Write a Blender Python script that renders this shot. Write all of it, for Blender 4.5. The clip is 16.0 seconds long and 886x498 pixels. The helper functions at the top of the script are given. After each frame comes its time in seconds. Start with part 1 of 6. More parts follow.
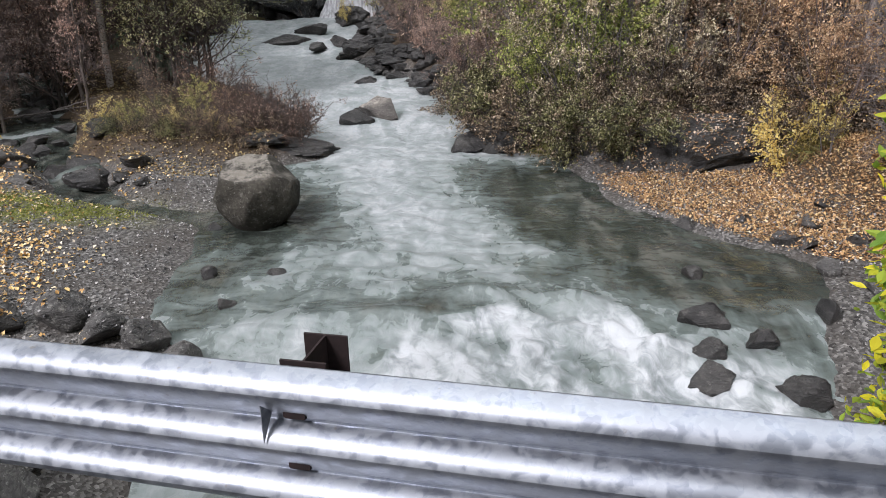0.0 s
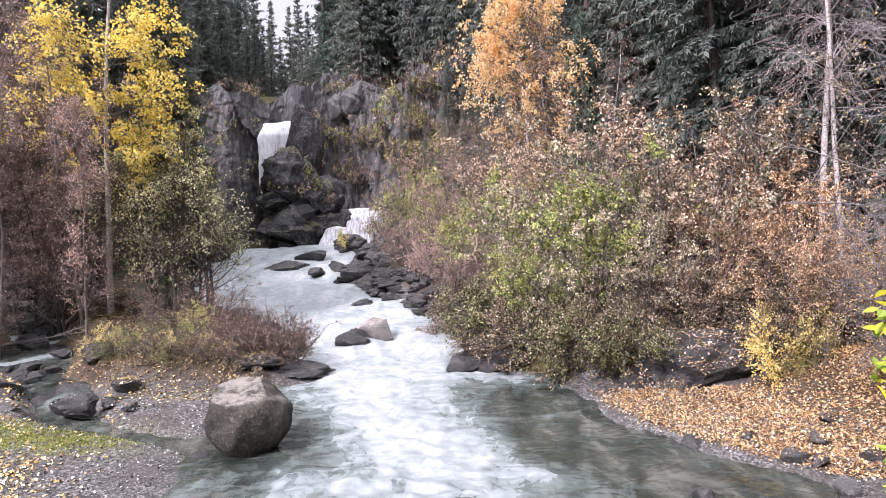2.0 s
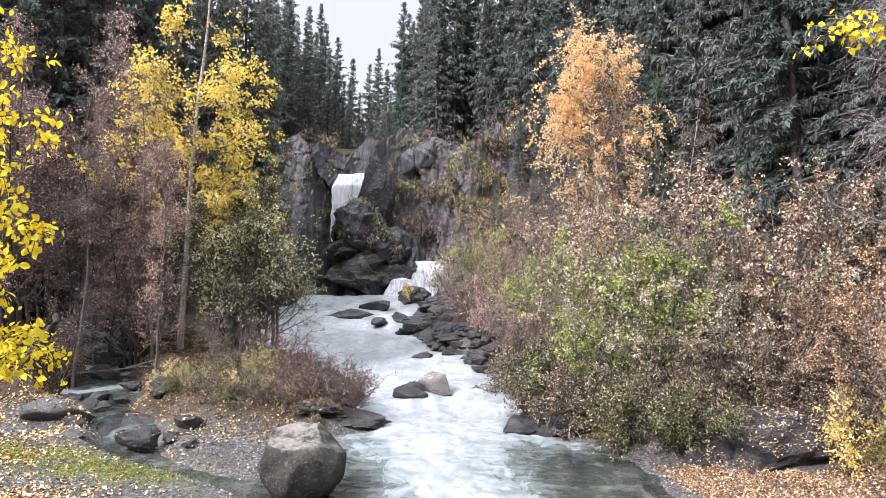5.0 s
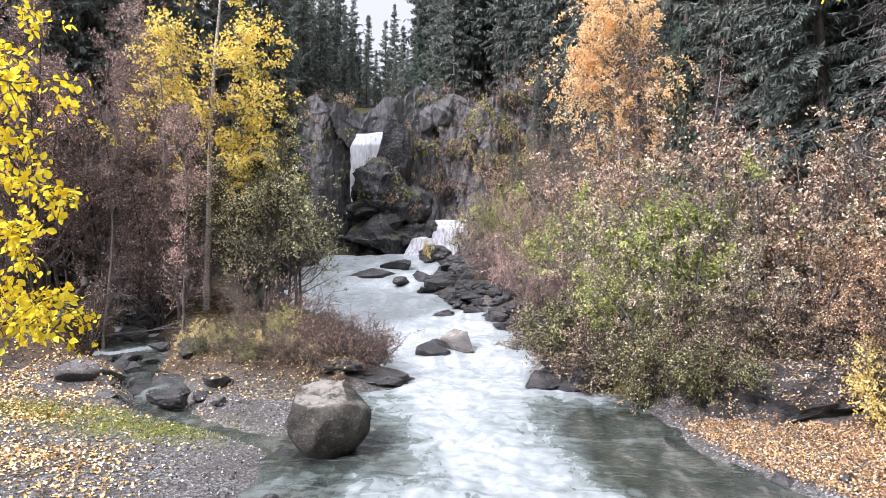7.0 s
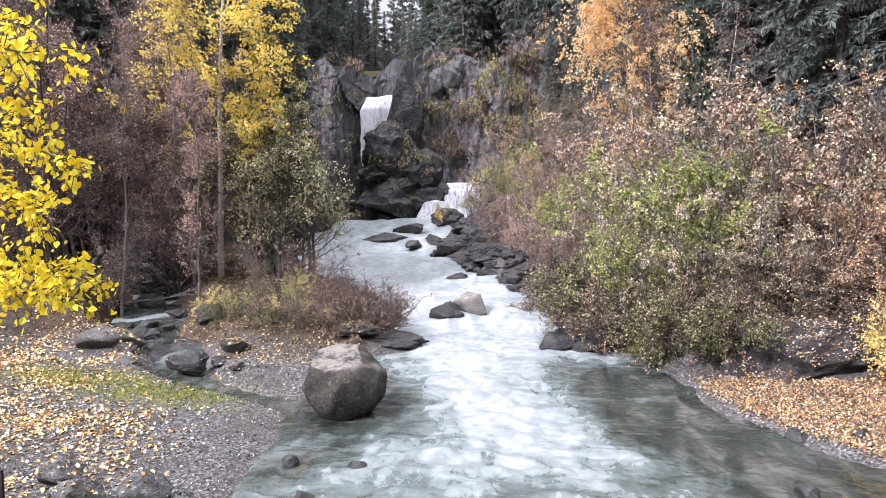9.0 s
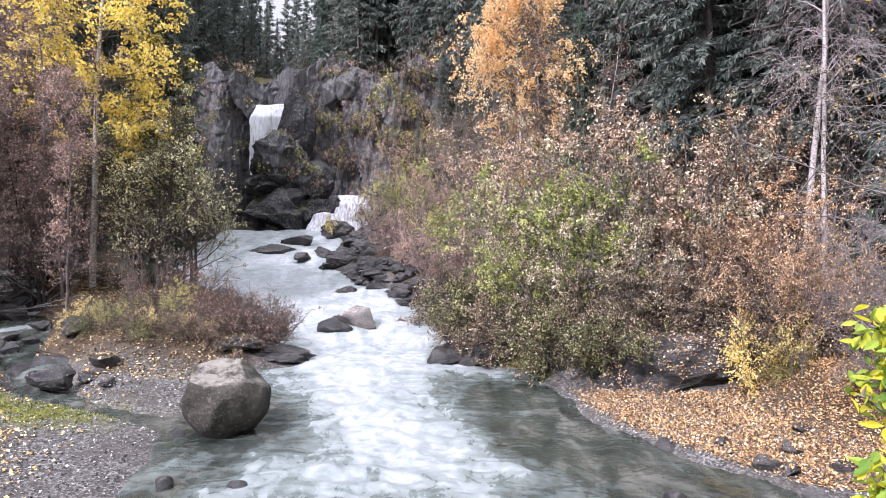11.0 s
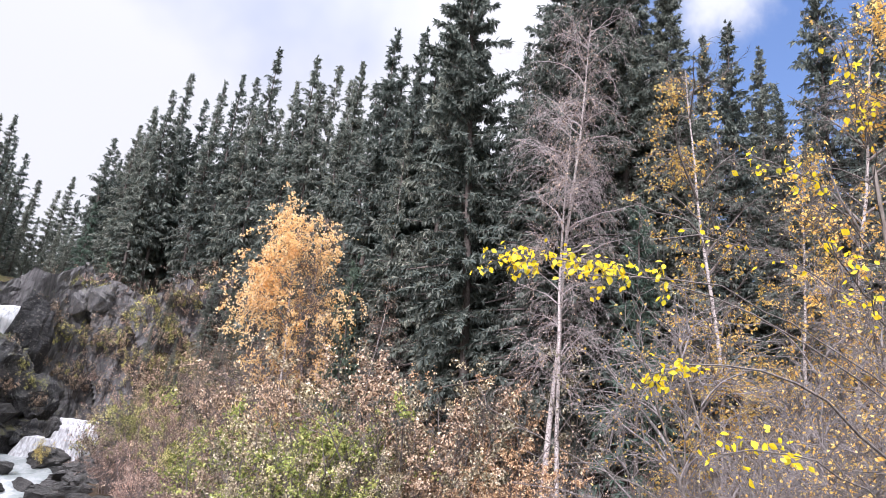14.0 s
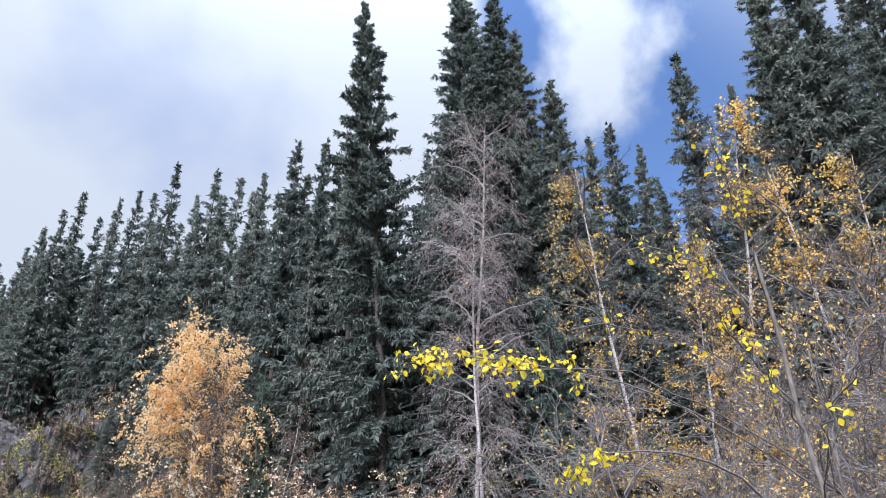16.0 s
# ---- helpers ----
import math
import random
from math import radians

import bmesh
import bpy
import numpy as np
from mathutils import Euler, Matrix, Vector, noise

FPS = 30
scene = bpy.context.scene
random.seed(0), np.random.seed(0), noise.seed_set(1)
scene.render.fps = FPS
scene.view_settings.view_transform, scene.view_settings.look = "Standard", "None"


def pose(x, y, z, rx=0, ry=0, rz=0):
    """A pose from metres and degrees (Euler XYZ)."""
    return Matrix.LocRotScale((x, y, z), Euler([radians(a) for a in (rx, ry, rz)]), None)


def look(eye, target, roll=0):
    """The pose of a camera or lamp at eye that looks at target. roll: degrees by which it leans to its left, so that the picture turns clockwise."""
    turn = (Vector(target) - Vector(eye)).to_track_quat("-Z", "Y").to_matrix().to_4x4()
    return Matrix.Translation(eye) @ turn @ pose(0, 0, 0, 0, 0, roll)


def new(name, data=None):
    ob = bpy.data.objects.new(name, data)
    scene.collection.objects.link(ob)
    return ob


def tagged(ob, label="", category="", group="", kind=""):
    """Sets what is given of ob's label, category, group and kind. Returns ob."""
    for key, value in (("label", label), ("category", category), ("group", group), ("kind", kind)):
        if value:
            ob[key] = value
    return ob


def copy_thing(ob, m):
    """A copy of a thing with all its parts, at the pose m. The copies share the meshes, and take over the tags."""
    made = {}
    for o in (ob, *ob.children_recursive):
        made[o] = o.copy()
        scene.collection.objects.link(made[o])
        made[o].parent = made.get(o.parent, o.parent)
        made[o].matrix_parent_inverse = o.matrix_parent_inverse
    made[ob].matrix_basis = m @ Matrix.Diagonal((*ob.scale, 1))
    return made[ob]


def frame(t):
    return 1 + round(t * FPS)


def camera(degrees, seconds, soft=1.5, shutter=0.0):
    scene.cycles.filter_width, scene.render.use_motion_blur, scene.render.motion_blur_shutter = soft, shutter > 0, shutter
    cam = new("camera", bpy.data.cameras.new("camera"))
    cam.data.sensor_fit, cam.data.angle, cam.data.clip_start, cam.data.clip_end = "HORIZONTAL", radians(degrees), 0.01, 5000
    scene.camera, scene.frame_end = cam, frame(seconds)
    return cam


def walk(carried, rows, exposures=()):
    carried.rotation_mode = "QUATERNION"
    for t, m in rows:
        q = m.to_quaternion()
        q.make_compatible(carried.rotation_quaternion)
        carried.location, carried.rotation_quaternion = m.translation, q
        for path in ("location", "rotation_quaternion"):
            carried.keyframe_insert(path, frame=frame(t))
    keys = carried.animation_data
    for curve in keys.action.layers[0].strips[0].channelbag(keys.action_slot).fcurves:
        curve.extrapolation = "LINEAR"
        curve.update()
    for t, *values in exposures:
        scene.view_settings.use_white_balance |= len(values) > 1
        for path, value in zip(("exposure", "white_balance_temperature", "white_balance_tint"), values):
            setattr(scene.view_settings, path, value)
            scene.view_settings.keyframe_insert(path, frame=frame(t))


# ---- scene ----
cam = camera(64.4, 16.0, soft=0.4)
PATH = [
    (0.0, pose(0, 0, 1.7, 70.19, 1.29, -0.48)),
    (0.5, pose(0, 0, 1.7, 74.83, 1.25, -1.16)),
    (1.0, pose(0, 0, 1.7, 78.46, 2.29, -3.16)),
    (1.5, pose(0, 0, 1.7, 82.86, 2.92, -2.88)),
    (2.0, pose(0, 0, 1.7, 87.90, 2.15, -1.04)),
    (2.5, pose(0, 0, 1.7, 92.14, 0.96, 0.57)),
    (3.0, pose(0, 0, 1.7, 94.80, -0.04, 2.09)),
    (3.5, pose(0, 0, 1.7, 95.49, -0.65, 3.15)),
    (4.0, pose(0, 0, 1.7, 94.99, -0.93, 3.88)),
    (4.2, pose(0, 0, 1.7, 94.52, -1.08, 4.01)),
    (6.5, pose(0, 0, 1.7, 89.52, -0.67, 4.98)),
    (7.0, pose(0, 0, 1.7, 89.08, -0.22, 5.89)),
    (7.5, pose(0, 0, 1.7, 88.69, 0.29, 6.90)),
    (8.0, pose(0, 0, 1.7, 88.07, 0.76, 7.69)),
    (8.2, pose(0, 0, 1.7, 87.72, 0.86, 7.82)),
    (10.3, pose(0, 0, 1.7, 84.47, -0.12, 1.79)),
    (10.5, pose(0, 0, 1.7, 84.98, -0.33, 0.70)),
    (11.0, pose(0, 0, 1.7, 87.24, -0.98, -1.97)),
    (11.5, pose(0, 0, 1.7, 90.69, -1.63, -4.51)),
    (12.0, pose(0, 0, 1.7, 94.70, -2.88, -6.92)),
    (12.5, pose(0, 0, 1.7, 98.68, -4.16, -9.50)),
    (13.0, pose(0, 0, 1.7, 102.33, -5.28, -12.75)),
    (13.5, pose(0, 0, 1.7, 105.55, -5.94, -16.89)),
    (14.0, pose(0, 0, 1.7, 108.30, -6.03, -21.71)),
    (14.5, pose(0, 0, 1.7, 110.75, -5.08, -26.20)),
    (15.0, pose(0, 0, 1.7, 113.07, -3.49, -29.08)),
    (15.5, pose(0, 0, 1.7, 115.29, -1.59, -29.38)),
    (16.0, pose(0, 0, 1.7, 116.92, 0.19, -27.08)),
]
EXPOSURES = [(0.0, 0.42, 5850, 18), (1.0, 0.92, 6000, 29), (2.0, 1.36, 5750, 29), (4.2, 1.36, 5650, 23), (8.2, 1.36, 5650, 24), (10.3, 1.34, 5600, 27), (12.0, 1.36, 5650, 26), (13.5, 1.38, 5750, 24), (15.4, 1.35, 5600, 20), (16.0, 1.05, 5300, 18)]
walk(cam, PATH, EXPOSURES)

# ---------------------------------------------------------------- light
SUN_EL, SUN_AZ = 42.0, 222.0          # degrees; azimuth clockwise from +y
world = bpy.data.worlds.new("sky")
scene.world = world
world.use_nodes = True
wn, wl = world.node_tree.nodes, world.node_tree.links
wn.clear()
w_out = wn.new("ShaderNodeOutputWorld")
w_bg = wn.new("ShaderNodeBackground")
w_bg.inputs["Strength"].default_value = 0.15
w_sky = wn.new("ShaderNodeTexSky")
w_sky.sky_type, w_sky.sun_disc = "NISHITA", False
w_sky.sun_elevation, w_sky.sun_rotation = radians(SUN_EL), radians(SUN_AZ)
w_co = wn.new("ShaderNodeTexCoord")


def w_math(op, a, b=0.0, c=0.0):
    k = wn.new("ShaderNodeMath")
    k.operation = op
    for i, v in enumerate((a, b, c)):
        if isinstance(v, (int, float)):
            k.inputs[i].default_value = v
        else:
            wl.new(v, k.inputs[i])
    return k.outputs[0]


def w_noise(scale, detail, stretch=(1.0, 1.0, 1.0), shift=(0.0, 0.0, 0.0)):
    m, k = wn.new("ShaderNodeMapping"), wn.new("ShaderNodeTexNoise")
    m.inputs["Scale"].default_value, m.inputs["Location"].default_value = stretch, shift
    k.inputs["Scale"].default_value, k.inputs["Detail"].default_value = scale, detail
    wl.new(w_co.outputs["Generated"], m.inputs["Vector"])
    wl.new(m.outputs["Vector"], k.inputs["Vector"])
    return k.outputs["Fac"]


def w_dot(way):
    k = wn.new("ShaderNodeVectorMath")
    k.operation = "DOT_PRODUCT"
    k.inputs[1].default_value = way
    wl.new(w_co.outputs["Generated"], k.inputs[0])
    return k.outputs["Value"]


def w_step(v, a, b):
    k = wn.new("ShaderNodeMapRange")
    k.interpolation_type = "SMOOTHSTEP"
    k.inputs["From Min"].default_value, k.inputs["From Max"].default_value = a, b
    wl.new(v, k.inputs["Value"])
    return k.outputs["Result"]


# a bank of cloud over the valley that breaks up to blue towards the right, with one loose cloud in the gap
w_break = w_math("MULTIPLY_ADD", w_math("SUBTRACT", w_noise(3.2, 5.0), 0.5), 0.11, w_dot((-0.857, 0.515, 0.0)))
w_bank = w_step(w_break, -0.035, 0.025)
w_tuft = w_math("MULTIPLY_ADD", w_math("SUBTRACT", w_noise(7.0, 6.0, (1.0, 1.0, 0.8)), 0.5), 0.034, w_dot((0.541, 0.527, 0.655)))
w_cover = w_math("MAXIMUM", w_bank, w_math("MULTIPLY", w_step(w_tuft, 0.9905, 0.9990), 0.95))
w_cover = w_math("MAXIMUM", w_cover, w_step(w_dot((0.0, -1.0, 0.25)), -0.35, 0.0))
w_thin = w_math("MULTIPLY_ADD", w_math("SUBTRACT", w_noise(4.0, 4.0), 0.5), 0.07, w_dot((0.060, 0.806, 0.588)))
w_grey = w_step(w_thin, 0.980, 1.006)
w_cloud = wn.new("ShaderNodeMix")
w_cloud.data_type = "RGBA"
w_cloud.inputs[6].default_value, w_cloud.inputs[7].default_value = (4.4, 4.42, 4.02, 1), (2.75, 3.05, 3.6, 1)
wl.new(w_math("MULTIPLY", w_grey, 0.75), w_cloud.inputs["Factor"])
w_mix = wn.new("ShaderNodeMix")
w_mix.data_type = "RGBA"
wl.new(w_cover, w_mix.inputs["Factor"])
wl.new(w_sky.outputs["Color"], w_mix.inputs[6])
wl.new(w_cloud.outputs[2], w_mix.inputs[7])
# an overcast sky is brighter overhead than at the horizon
w_sep = wn.new("ShaderNodeSeparateXYZ")
wl.new(w_co.outputs["Generated"], w_sep.inputs[0])
w_up = w_math("MULTIPLY_ADD", w_math("POWER", w_math("MAXIMUM", w_sep.outputs["Z"], 0.0), 8.0), 4.0, 0.55)
w_mul = wn.new("ShaderNodeMix")
w_mul.data_type, w_mul.blend_type = "RGBA", "MULTIPLY"
w_mul.inputs["Factor"].default_value = 1.0
wl.new(w_mix.outputs[2], w_mul.inputs[6])
wl.new(w_up, w_mul.inputs[7])
wl.new(w_mul.outputs[2], w_bg.inputs["Color"])
wl.new(w_bg.outputs["Background"], w_out.inputs["Surface"])

sun_data = bpy.data.lights.new("sun", "SUN")
sun_data.energy, sun_data.angle, sun_data.color = 2.9, radians(14), (1.0, 0.94, 0.86)
sun = new("sun", sun_data)
sun.matrix_world = look((30 * math.sin(radians(SUN_AZ)), 30 * math.cos(radians(SUN_AZ)), 30 * math.tan(radians(SUN_EL))), (0, 0, 0))


# ---------------------------------------------------------------- materials
class Nodes:
    """A small builder for one principled material."""

    def __init__(self, name, rough=0.8, metal=0.0, spec=0.4):
        self.m = bpy.data.materials.new(name)
        self.m.use_nodes = True
        self.n, self.l = self.m.node_tree.nodes, self.m.node_tree.links
        self.p = self.n["Principled BSDF"]
        self.p.inputs["Roughness"].default_value = rough
        self.p.inputs["Metallic"].default_value = metal
        self.p.inputs["Specular IOR Level"].default_value = spec
        self.pos = self.n.new("ShaderNodeNewGeometry").outputs["Position"]
        self.objco = self.n.new("ShaderNodeTexCoord").outputs["Object"]

    def stretch(self, vec, scale):
        k = self.n.new("ShaderNodeMapping")
        k.inputs["Scale"].default_value = scale
        self.l.new(vec, k.inputs["Vector"])
        return k.outputs["Vector"]

    def noise(self, scale, detail=4.0, vec=None, rough=0.55, dist=0.0):
        k = self.n.new("ShaderNodeTexNoise")
        k.inputs["Scale"].default_value, k.inputs["Detail"].default_value = scale, detail
        k.inputs["Roughness"].default_value, k.inputs["Distortion"].default_value = rough, dist
        self.l.new(vec or self.pos, k.inputs["Vector"])
        return k.outputs["Fac"]

    def voronoi(self, scale, vec=None, out="Distance", feature="F1"):
        k = self.n.new("ShaderNodeTexVoronoi")
        k.feature = feature
        k.inputs["Scale"].default_value = scale
        self.l.new(vec or self.pos, k.inputs["Vector"])
        return k.outputs[out]

    def ramp(self, fac, stops):
        k = self.n.new("ShaderNodeValToRGB")
        e = k.color_ramp.elements
        while len(e) < len(stops):
            e.new(0.5)
        for i, (at, c) in enumerate(stops):
            e[i].position = at
            e[i].color = (c, c, c, 1) if isinstance(c, (int, float)) else (*c, 1)
        self.l.new(fac, k.inputs["Fac"])
        return k.outputs["Color"]

    def mix(self, fac, a, b, kind="MIX"):
        k = self.n.new("ShaderNodeMix")
        k.data_type, k.blend_type = "RGBA", kind
        for sock, v in ((k.inputs["Factor"], fac), (k.inputs[6], a), (k.inputs[7], b)):
            if isinstance(v, (int, float)):
                sock.default_value = v if sock == k.inputs["Factor"] else (v, v, v, 1)
            elif isinstance(v, tuple):
                sock.default_value = (*v, 1)
            else:
                self.l.new(v, sock)
        return k.outputs[2]

    def math(self, op, a, b=0.0, c=0.0):
        k = self.n.new("ShaderNodeMath")
        k.operation = op
        for i, v in enumerate((a, b, c)):
            if isinstance(v, (int, float)):
                k.inputs[i].default_value = v
            else:
                self.l.new(v, k.inputs[i])
        return k.outputs[0]

    def attr(self, name):
        k = self.n.new("ShaderNodeAttribute")
        k.attribute_name = name
        return k.outputs["Fac"]

    def island(self):
        return self.n.new("ShaderNodeNewGeometry").outputs["Random Per Island"]

    def each(self):
        return self.n.new("ShaderNodeObjectInfo").outputs["Random"]

    def up(self):
        k = self.n.new("ShaderNodeSeparateXYZ")
        self.l.new(self.n.new("ShaderNodeNewGeometry").outputs["Normal"], k.inputs[0])
        return k.outputs["Z"]

    def height(self, vec=None):
        k = self.n.new("ShaderNodeSeparateXYZ")
        self.l.new(vec or self.pos, k.inputs[0])
        return k.outputs["Z"]

    def bump(self, fac, strength=0.4, dist=0.02):
        k = self.n.new("ShaderNodeBump")
        k.inputs["Strength"].default_value, k.inputs["Distance"].default_value = strength, dist
        self.l.new(fac, k.inputs["Height"])
        if self.p.inputs["Normal"].links:
            self.l.new(self.p.inputs["Normal"].links[0].from_socket, k.inputs["Normal"])
        self.l.new(k.outputs["Normal"], self.p.inputs["Normal"])

    def done(self, color, rough=None):
        self.l.new(color, self.p.inputs["Base Color"])
        if rough is not None:
            self.l.new(rough, self.p.inputs["Roughness"])
        return self.m


def leaf_material(name, stops, through_light=0.35, patch=(0.75, 1.15), rough=0.55, spec=0.3, vary=True):
    """Leaves: a colour for each leaf, slow drift over the crown, light let through."""
    k = Nodes(name, rough=rough, spec=spec)
    c = k.ramp(k.island(), stops)
    drift = k.ramp(k.noise(0.9, 2.0), [(0.3, patch[0]), (0.7, patch[1])])
    c = k.mix(1.0, c, drift, "MULTIPLY")
    if vary:
        c = k.mix(1.0, c, k.ramp(k.each(), [(0.0, (0.72, 0.75, 0.75)), (0.5, (1.0, 0.98, 0.95)), (1.0, (1.22, 1.16, 1.10))]), "MULTIPLY")
    k.done(c)
    if through_light:
        tr = k.n.new("ShaderNodeBsdfTranslucent")
        k.l.new(c, tr.inputs["Color"])
        ms = k.n.new("ShaderNodeMixShader")
        ms.inputs[0].default_value = through_light
        k.l.new(k.p.outputs[0], ms.inputs[1])
        k.l.new(tr.outputs[0], ms.inputs[2])
        k.l.new(ms.outputs[0], k.n["Material Output"].inputs["Surface"])
    return k.m


def bark_material(name, dark, light, scale=(9, 9, 2.2), marks=None):
    k = Nodes(name, rough=0.9, spec=0.2)
    v = k.stretch(k.pos, scale)
    c = k.ramp(k.noise(3.0, 5.0, v), [(0.3, dark), (0.7, light)])
    if marks:
        spot = k.noise(4.0, 3.0, k.stretch(k.pos, (3.0, 3.0, 9.0)))
        c = k.mix(k.ramp(spot, [(0.56, 0.0), (0.62, 1.0)]), c, marks)
    k.bump(k.noise(6.0, 4.0, v), 0.5, 0.01)
    return k.done(c)


def rock_material(name, dark, light, wet=0.0, lichen=0.25, moss=0.0, layers=(1, 1, 2.5), pale_top=0.0, cracks=0.0):
    k = Nodes(name, rough=0.85, spec=0.35)
    v = k.stretch(k.pos, layers)
    big = k.noise(1.3, 5.0, v)
    c = k.ramp(big, [(0.25, dark), (0.75, light)])
    fine = k.ramp(k.noise(14.0, 5.0, v, 0.65), [(0.3, 0.62), (0.7, 1.25)])
    c = k.mix(1.0, c, fine, "MULTIPLY")
    if cracks:
        seam = k.voronoi(cracks, k.stretch(v, (1.0, 1.0, 1.0)), "Distance", "DISTANCE_TO_EDGE")
        c = k.mix(k.ramp(seam, [(0.0, 0.45), (0.05, 0.0)]), c, (0.012, 0.012, 0.012))
        k.bump(k.ramp(seam, [(0.0, 0.0), (0.12, 1.0)]), 0.35, 0.08)
    if lichen:
        c = k.mix(k.ramp(k.noise(6.0, 6.0, None, 0.7), [(0.56, 0.0), (0.68, lichen)]), c, (0.42, 0.41, 0.36))
        c = k.mix(k.ramp(k.noise(19.0, 4.0, None, 0.7), [(0.60, 0.0), (0.66, lichen)]), c, (0.50, 0.49, 0.45))
    if moss:
        m = k.math("MULTIPLY", k.ramp(k.up(), [(0.45, 0.0), (0.8, 1.0)]), k.ramp(k.noise(2.2, 4.0), [(0.45, 0.0), (0.58, moss)]))
        c = k.mix(m, c, k.ramp(k.noise(9.0, 3.0), [(0.3, (0.035, 0.042, 0.012)), (0.7, (0.13, 0.115, 0.04))]))
    # faces that point up are mixed paler in patches
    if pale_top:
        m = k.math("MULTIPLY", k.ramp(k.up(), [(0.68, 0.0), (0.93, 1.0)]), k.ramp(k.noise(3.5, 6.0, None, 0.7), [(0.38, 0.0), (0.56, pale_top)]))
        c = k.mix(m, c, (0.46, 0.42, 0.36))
    k.bump(k.noise(3.0, 6.0, v, 0.65), 0.7, 0.12)
    k.bump(k.noise(22.0, 4.0, v), 0.9, 0.03)
    rough = k.ramp(k.noise(2.0, 3.0), [(0.35, 0.85 - 0.55 * wet), (0.7, 0.92 - 0.45 * wet)])
    return k.done(c, rough)


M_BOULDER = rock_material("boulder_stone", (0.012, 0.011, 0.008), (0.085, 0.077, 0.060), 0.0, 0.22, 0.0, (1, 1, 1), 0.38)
M_ROCK = rock_material("river_stone", (0.030, 0.029, 0.028), (0.15, 0.143, 0.133), 0.25, 0.35, 0.0)
M_WET = rock_material("wet_dark_stone", (0.012, 0.012, 0.0125), (0.078, 0.074, 0.069), 0.95, 0.16, 0.0, (1, 1, 4))
M_BROWNROCK = rock_material("brown_topped_stone", (0.04, 0.037, 0.034), (0.15, 0.135, 0.12), 0.4, 0.2, 0.0, (1, 1, 2), 0.8)
M_CLIFF = rock_material("dark_cliff_rock", (0.034, 0.033, 0.037), (0.21, 0.204, 0.20), 0.35, 0.30, 0.9, (2.6, 2.6, 0.45))
M_CRAG = rock_material("mossy_crag_rock", (0.012, 0.012, 0.015), (0.085, 0.084, 0.086), 0.5, 0.6, 0.9, (1.0, 1.0, 1.5), 0.0, 0.8)
M_CLIFFGREY = rock_material("grey_cliff_rock", (0.05, 0.052, 0.058), (0.20, 0.195, 0.19), 0.15, 0.5, 0.6, (2.5, 2.5, 0.9))

M_BARK = bark_material("grey_brown_bark", (0.075, 0.062, 0.052), (0.23, 0.20, 0.175))
M_DARKBARK = bark_material("dark_bark", (0.030, 0.026, 0.024), (0.095, 0.082, 0.072))
M_POPLARBARK = bark_material("pale_poplar_bark", (0.34, 0.31, 0.28), (0.58, 0.54, 0.49), (5, 5, 3), (0.09, 0.08, 0.07))
M_BIRCH = bark_material("pale_birch_bark", (0.34, 0.30, 0.285), (0.58, 0.53, 0.50), (5, 5, 3), (0.06, 0.05, 0.045))
M_BROWNTWIG = bark_material("dark_brown_twig", (0.040, 0.032, 0.029), (0.15, 0.12, 0.105))
M_TWIG = bark_material("grey_twig", (0.085, 0.072, 0.066), (0.25, 0.225, 0.21))
M_MIDTWIG = bark_material("weathered_grey_twig", (0.13, 0.115, 0.11), (0.34, 0.31, 0.30))
M_PALETWIG = bark_material("pale_grey_twig", (0.25, 0.215, 0.21), (0.52, 0.465, 0.455))
M_REDTWIG = bark_material("reddish_twig", (0.095, 0.076, 0.070), (0.27, 0.22, 0.205))
M_SPRUCEBARK = bark_material("spruce_bark", (0.045, 0.038, 0.034), (0.15, 0.13, 0.115))

M_NEEDLE = leaf_material("spruce_needles", [(0.0, (0.11, 0.137, 0.124)), (0.5, (0.19, 0.22, 0.195)), (1.0, (0.31, 0.335, 0.29))], 0.40, (0.75, 1.2), 1.0, 0.02)
M_BLUENEEDLE = leaf_material("young_spruce_needles", [(0.0, (0.11, 0.165, 0.125)), (0.6, (0.16, 0.22, 0.175)), (1.0, (0.21, 0.27, 0.215))], 0.35, (0.8, 1.15), 1.0, 0.02)
M_YELLOW = leaf_material("yellow_poplar_leaves", [(0.0, (0.84, 0.62, 0.09)), (0.5, (0.93, 0.76, 0.17)), (0.85, (0.95, 0.84, 0.33)), (1.0, (0.66, 0.62, 0.16))], 0.55, vary=False)
M_NEARYELLOW = leaf_material("bright_yellow_leaves", [(0.0, (0.82, 0.60, 0.015)), (0.6, (0.92, 0.76, 0.03)), (1.0, (0.78, 0.74, 0.08))], 0.5, (0.9, 1.1), vary=False)
M_LIME = leaf_material("yellow_green_sapling_leaves", [(0.0, (0.17, 0.30, 0.05)), (0.4, (0.42, 0.54, 0.07)), (0.7, (0.86, 0.74, 0.03)), (1.0, (0.24, 0.40, 0.09))], 0.5, (0.9, 1.1), vary=False)
M_ORANGE = leaf_material("orange_birch_leaves", [(0.0, (0.84, 0.54, 0.23)), (0.5, (0.93, 0.69, 0.34)), (1.0, (0.94, 0.80, 0.55))], 0.62, (0.9, 1.1), vary=False)
M_AMBER = leaf_material("amber_birch_leaves", [(0.0, (0.60, 0.36, 0.10)), (0.5, (0.86, 0.58, 0.15)), (1.0, (0.90, 0.74, 0.28))], 0.5, (0.85, 1.15))
M_TAN = leaf_material("tan_brown_leaves", [(0.0, (0.07, 0.042, 0.028)), (0.35, (0.25, 0.18, 0.125)), (0.7, (0.52, 0.40, 0.29)), (0.95, (0.70, 0.57, 0.44))], 0.15, (0.6, 1.3))
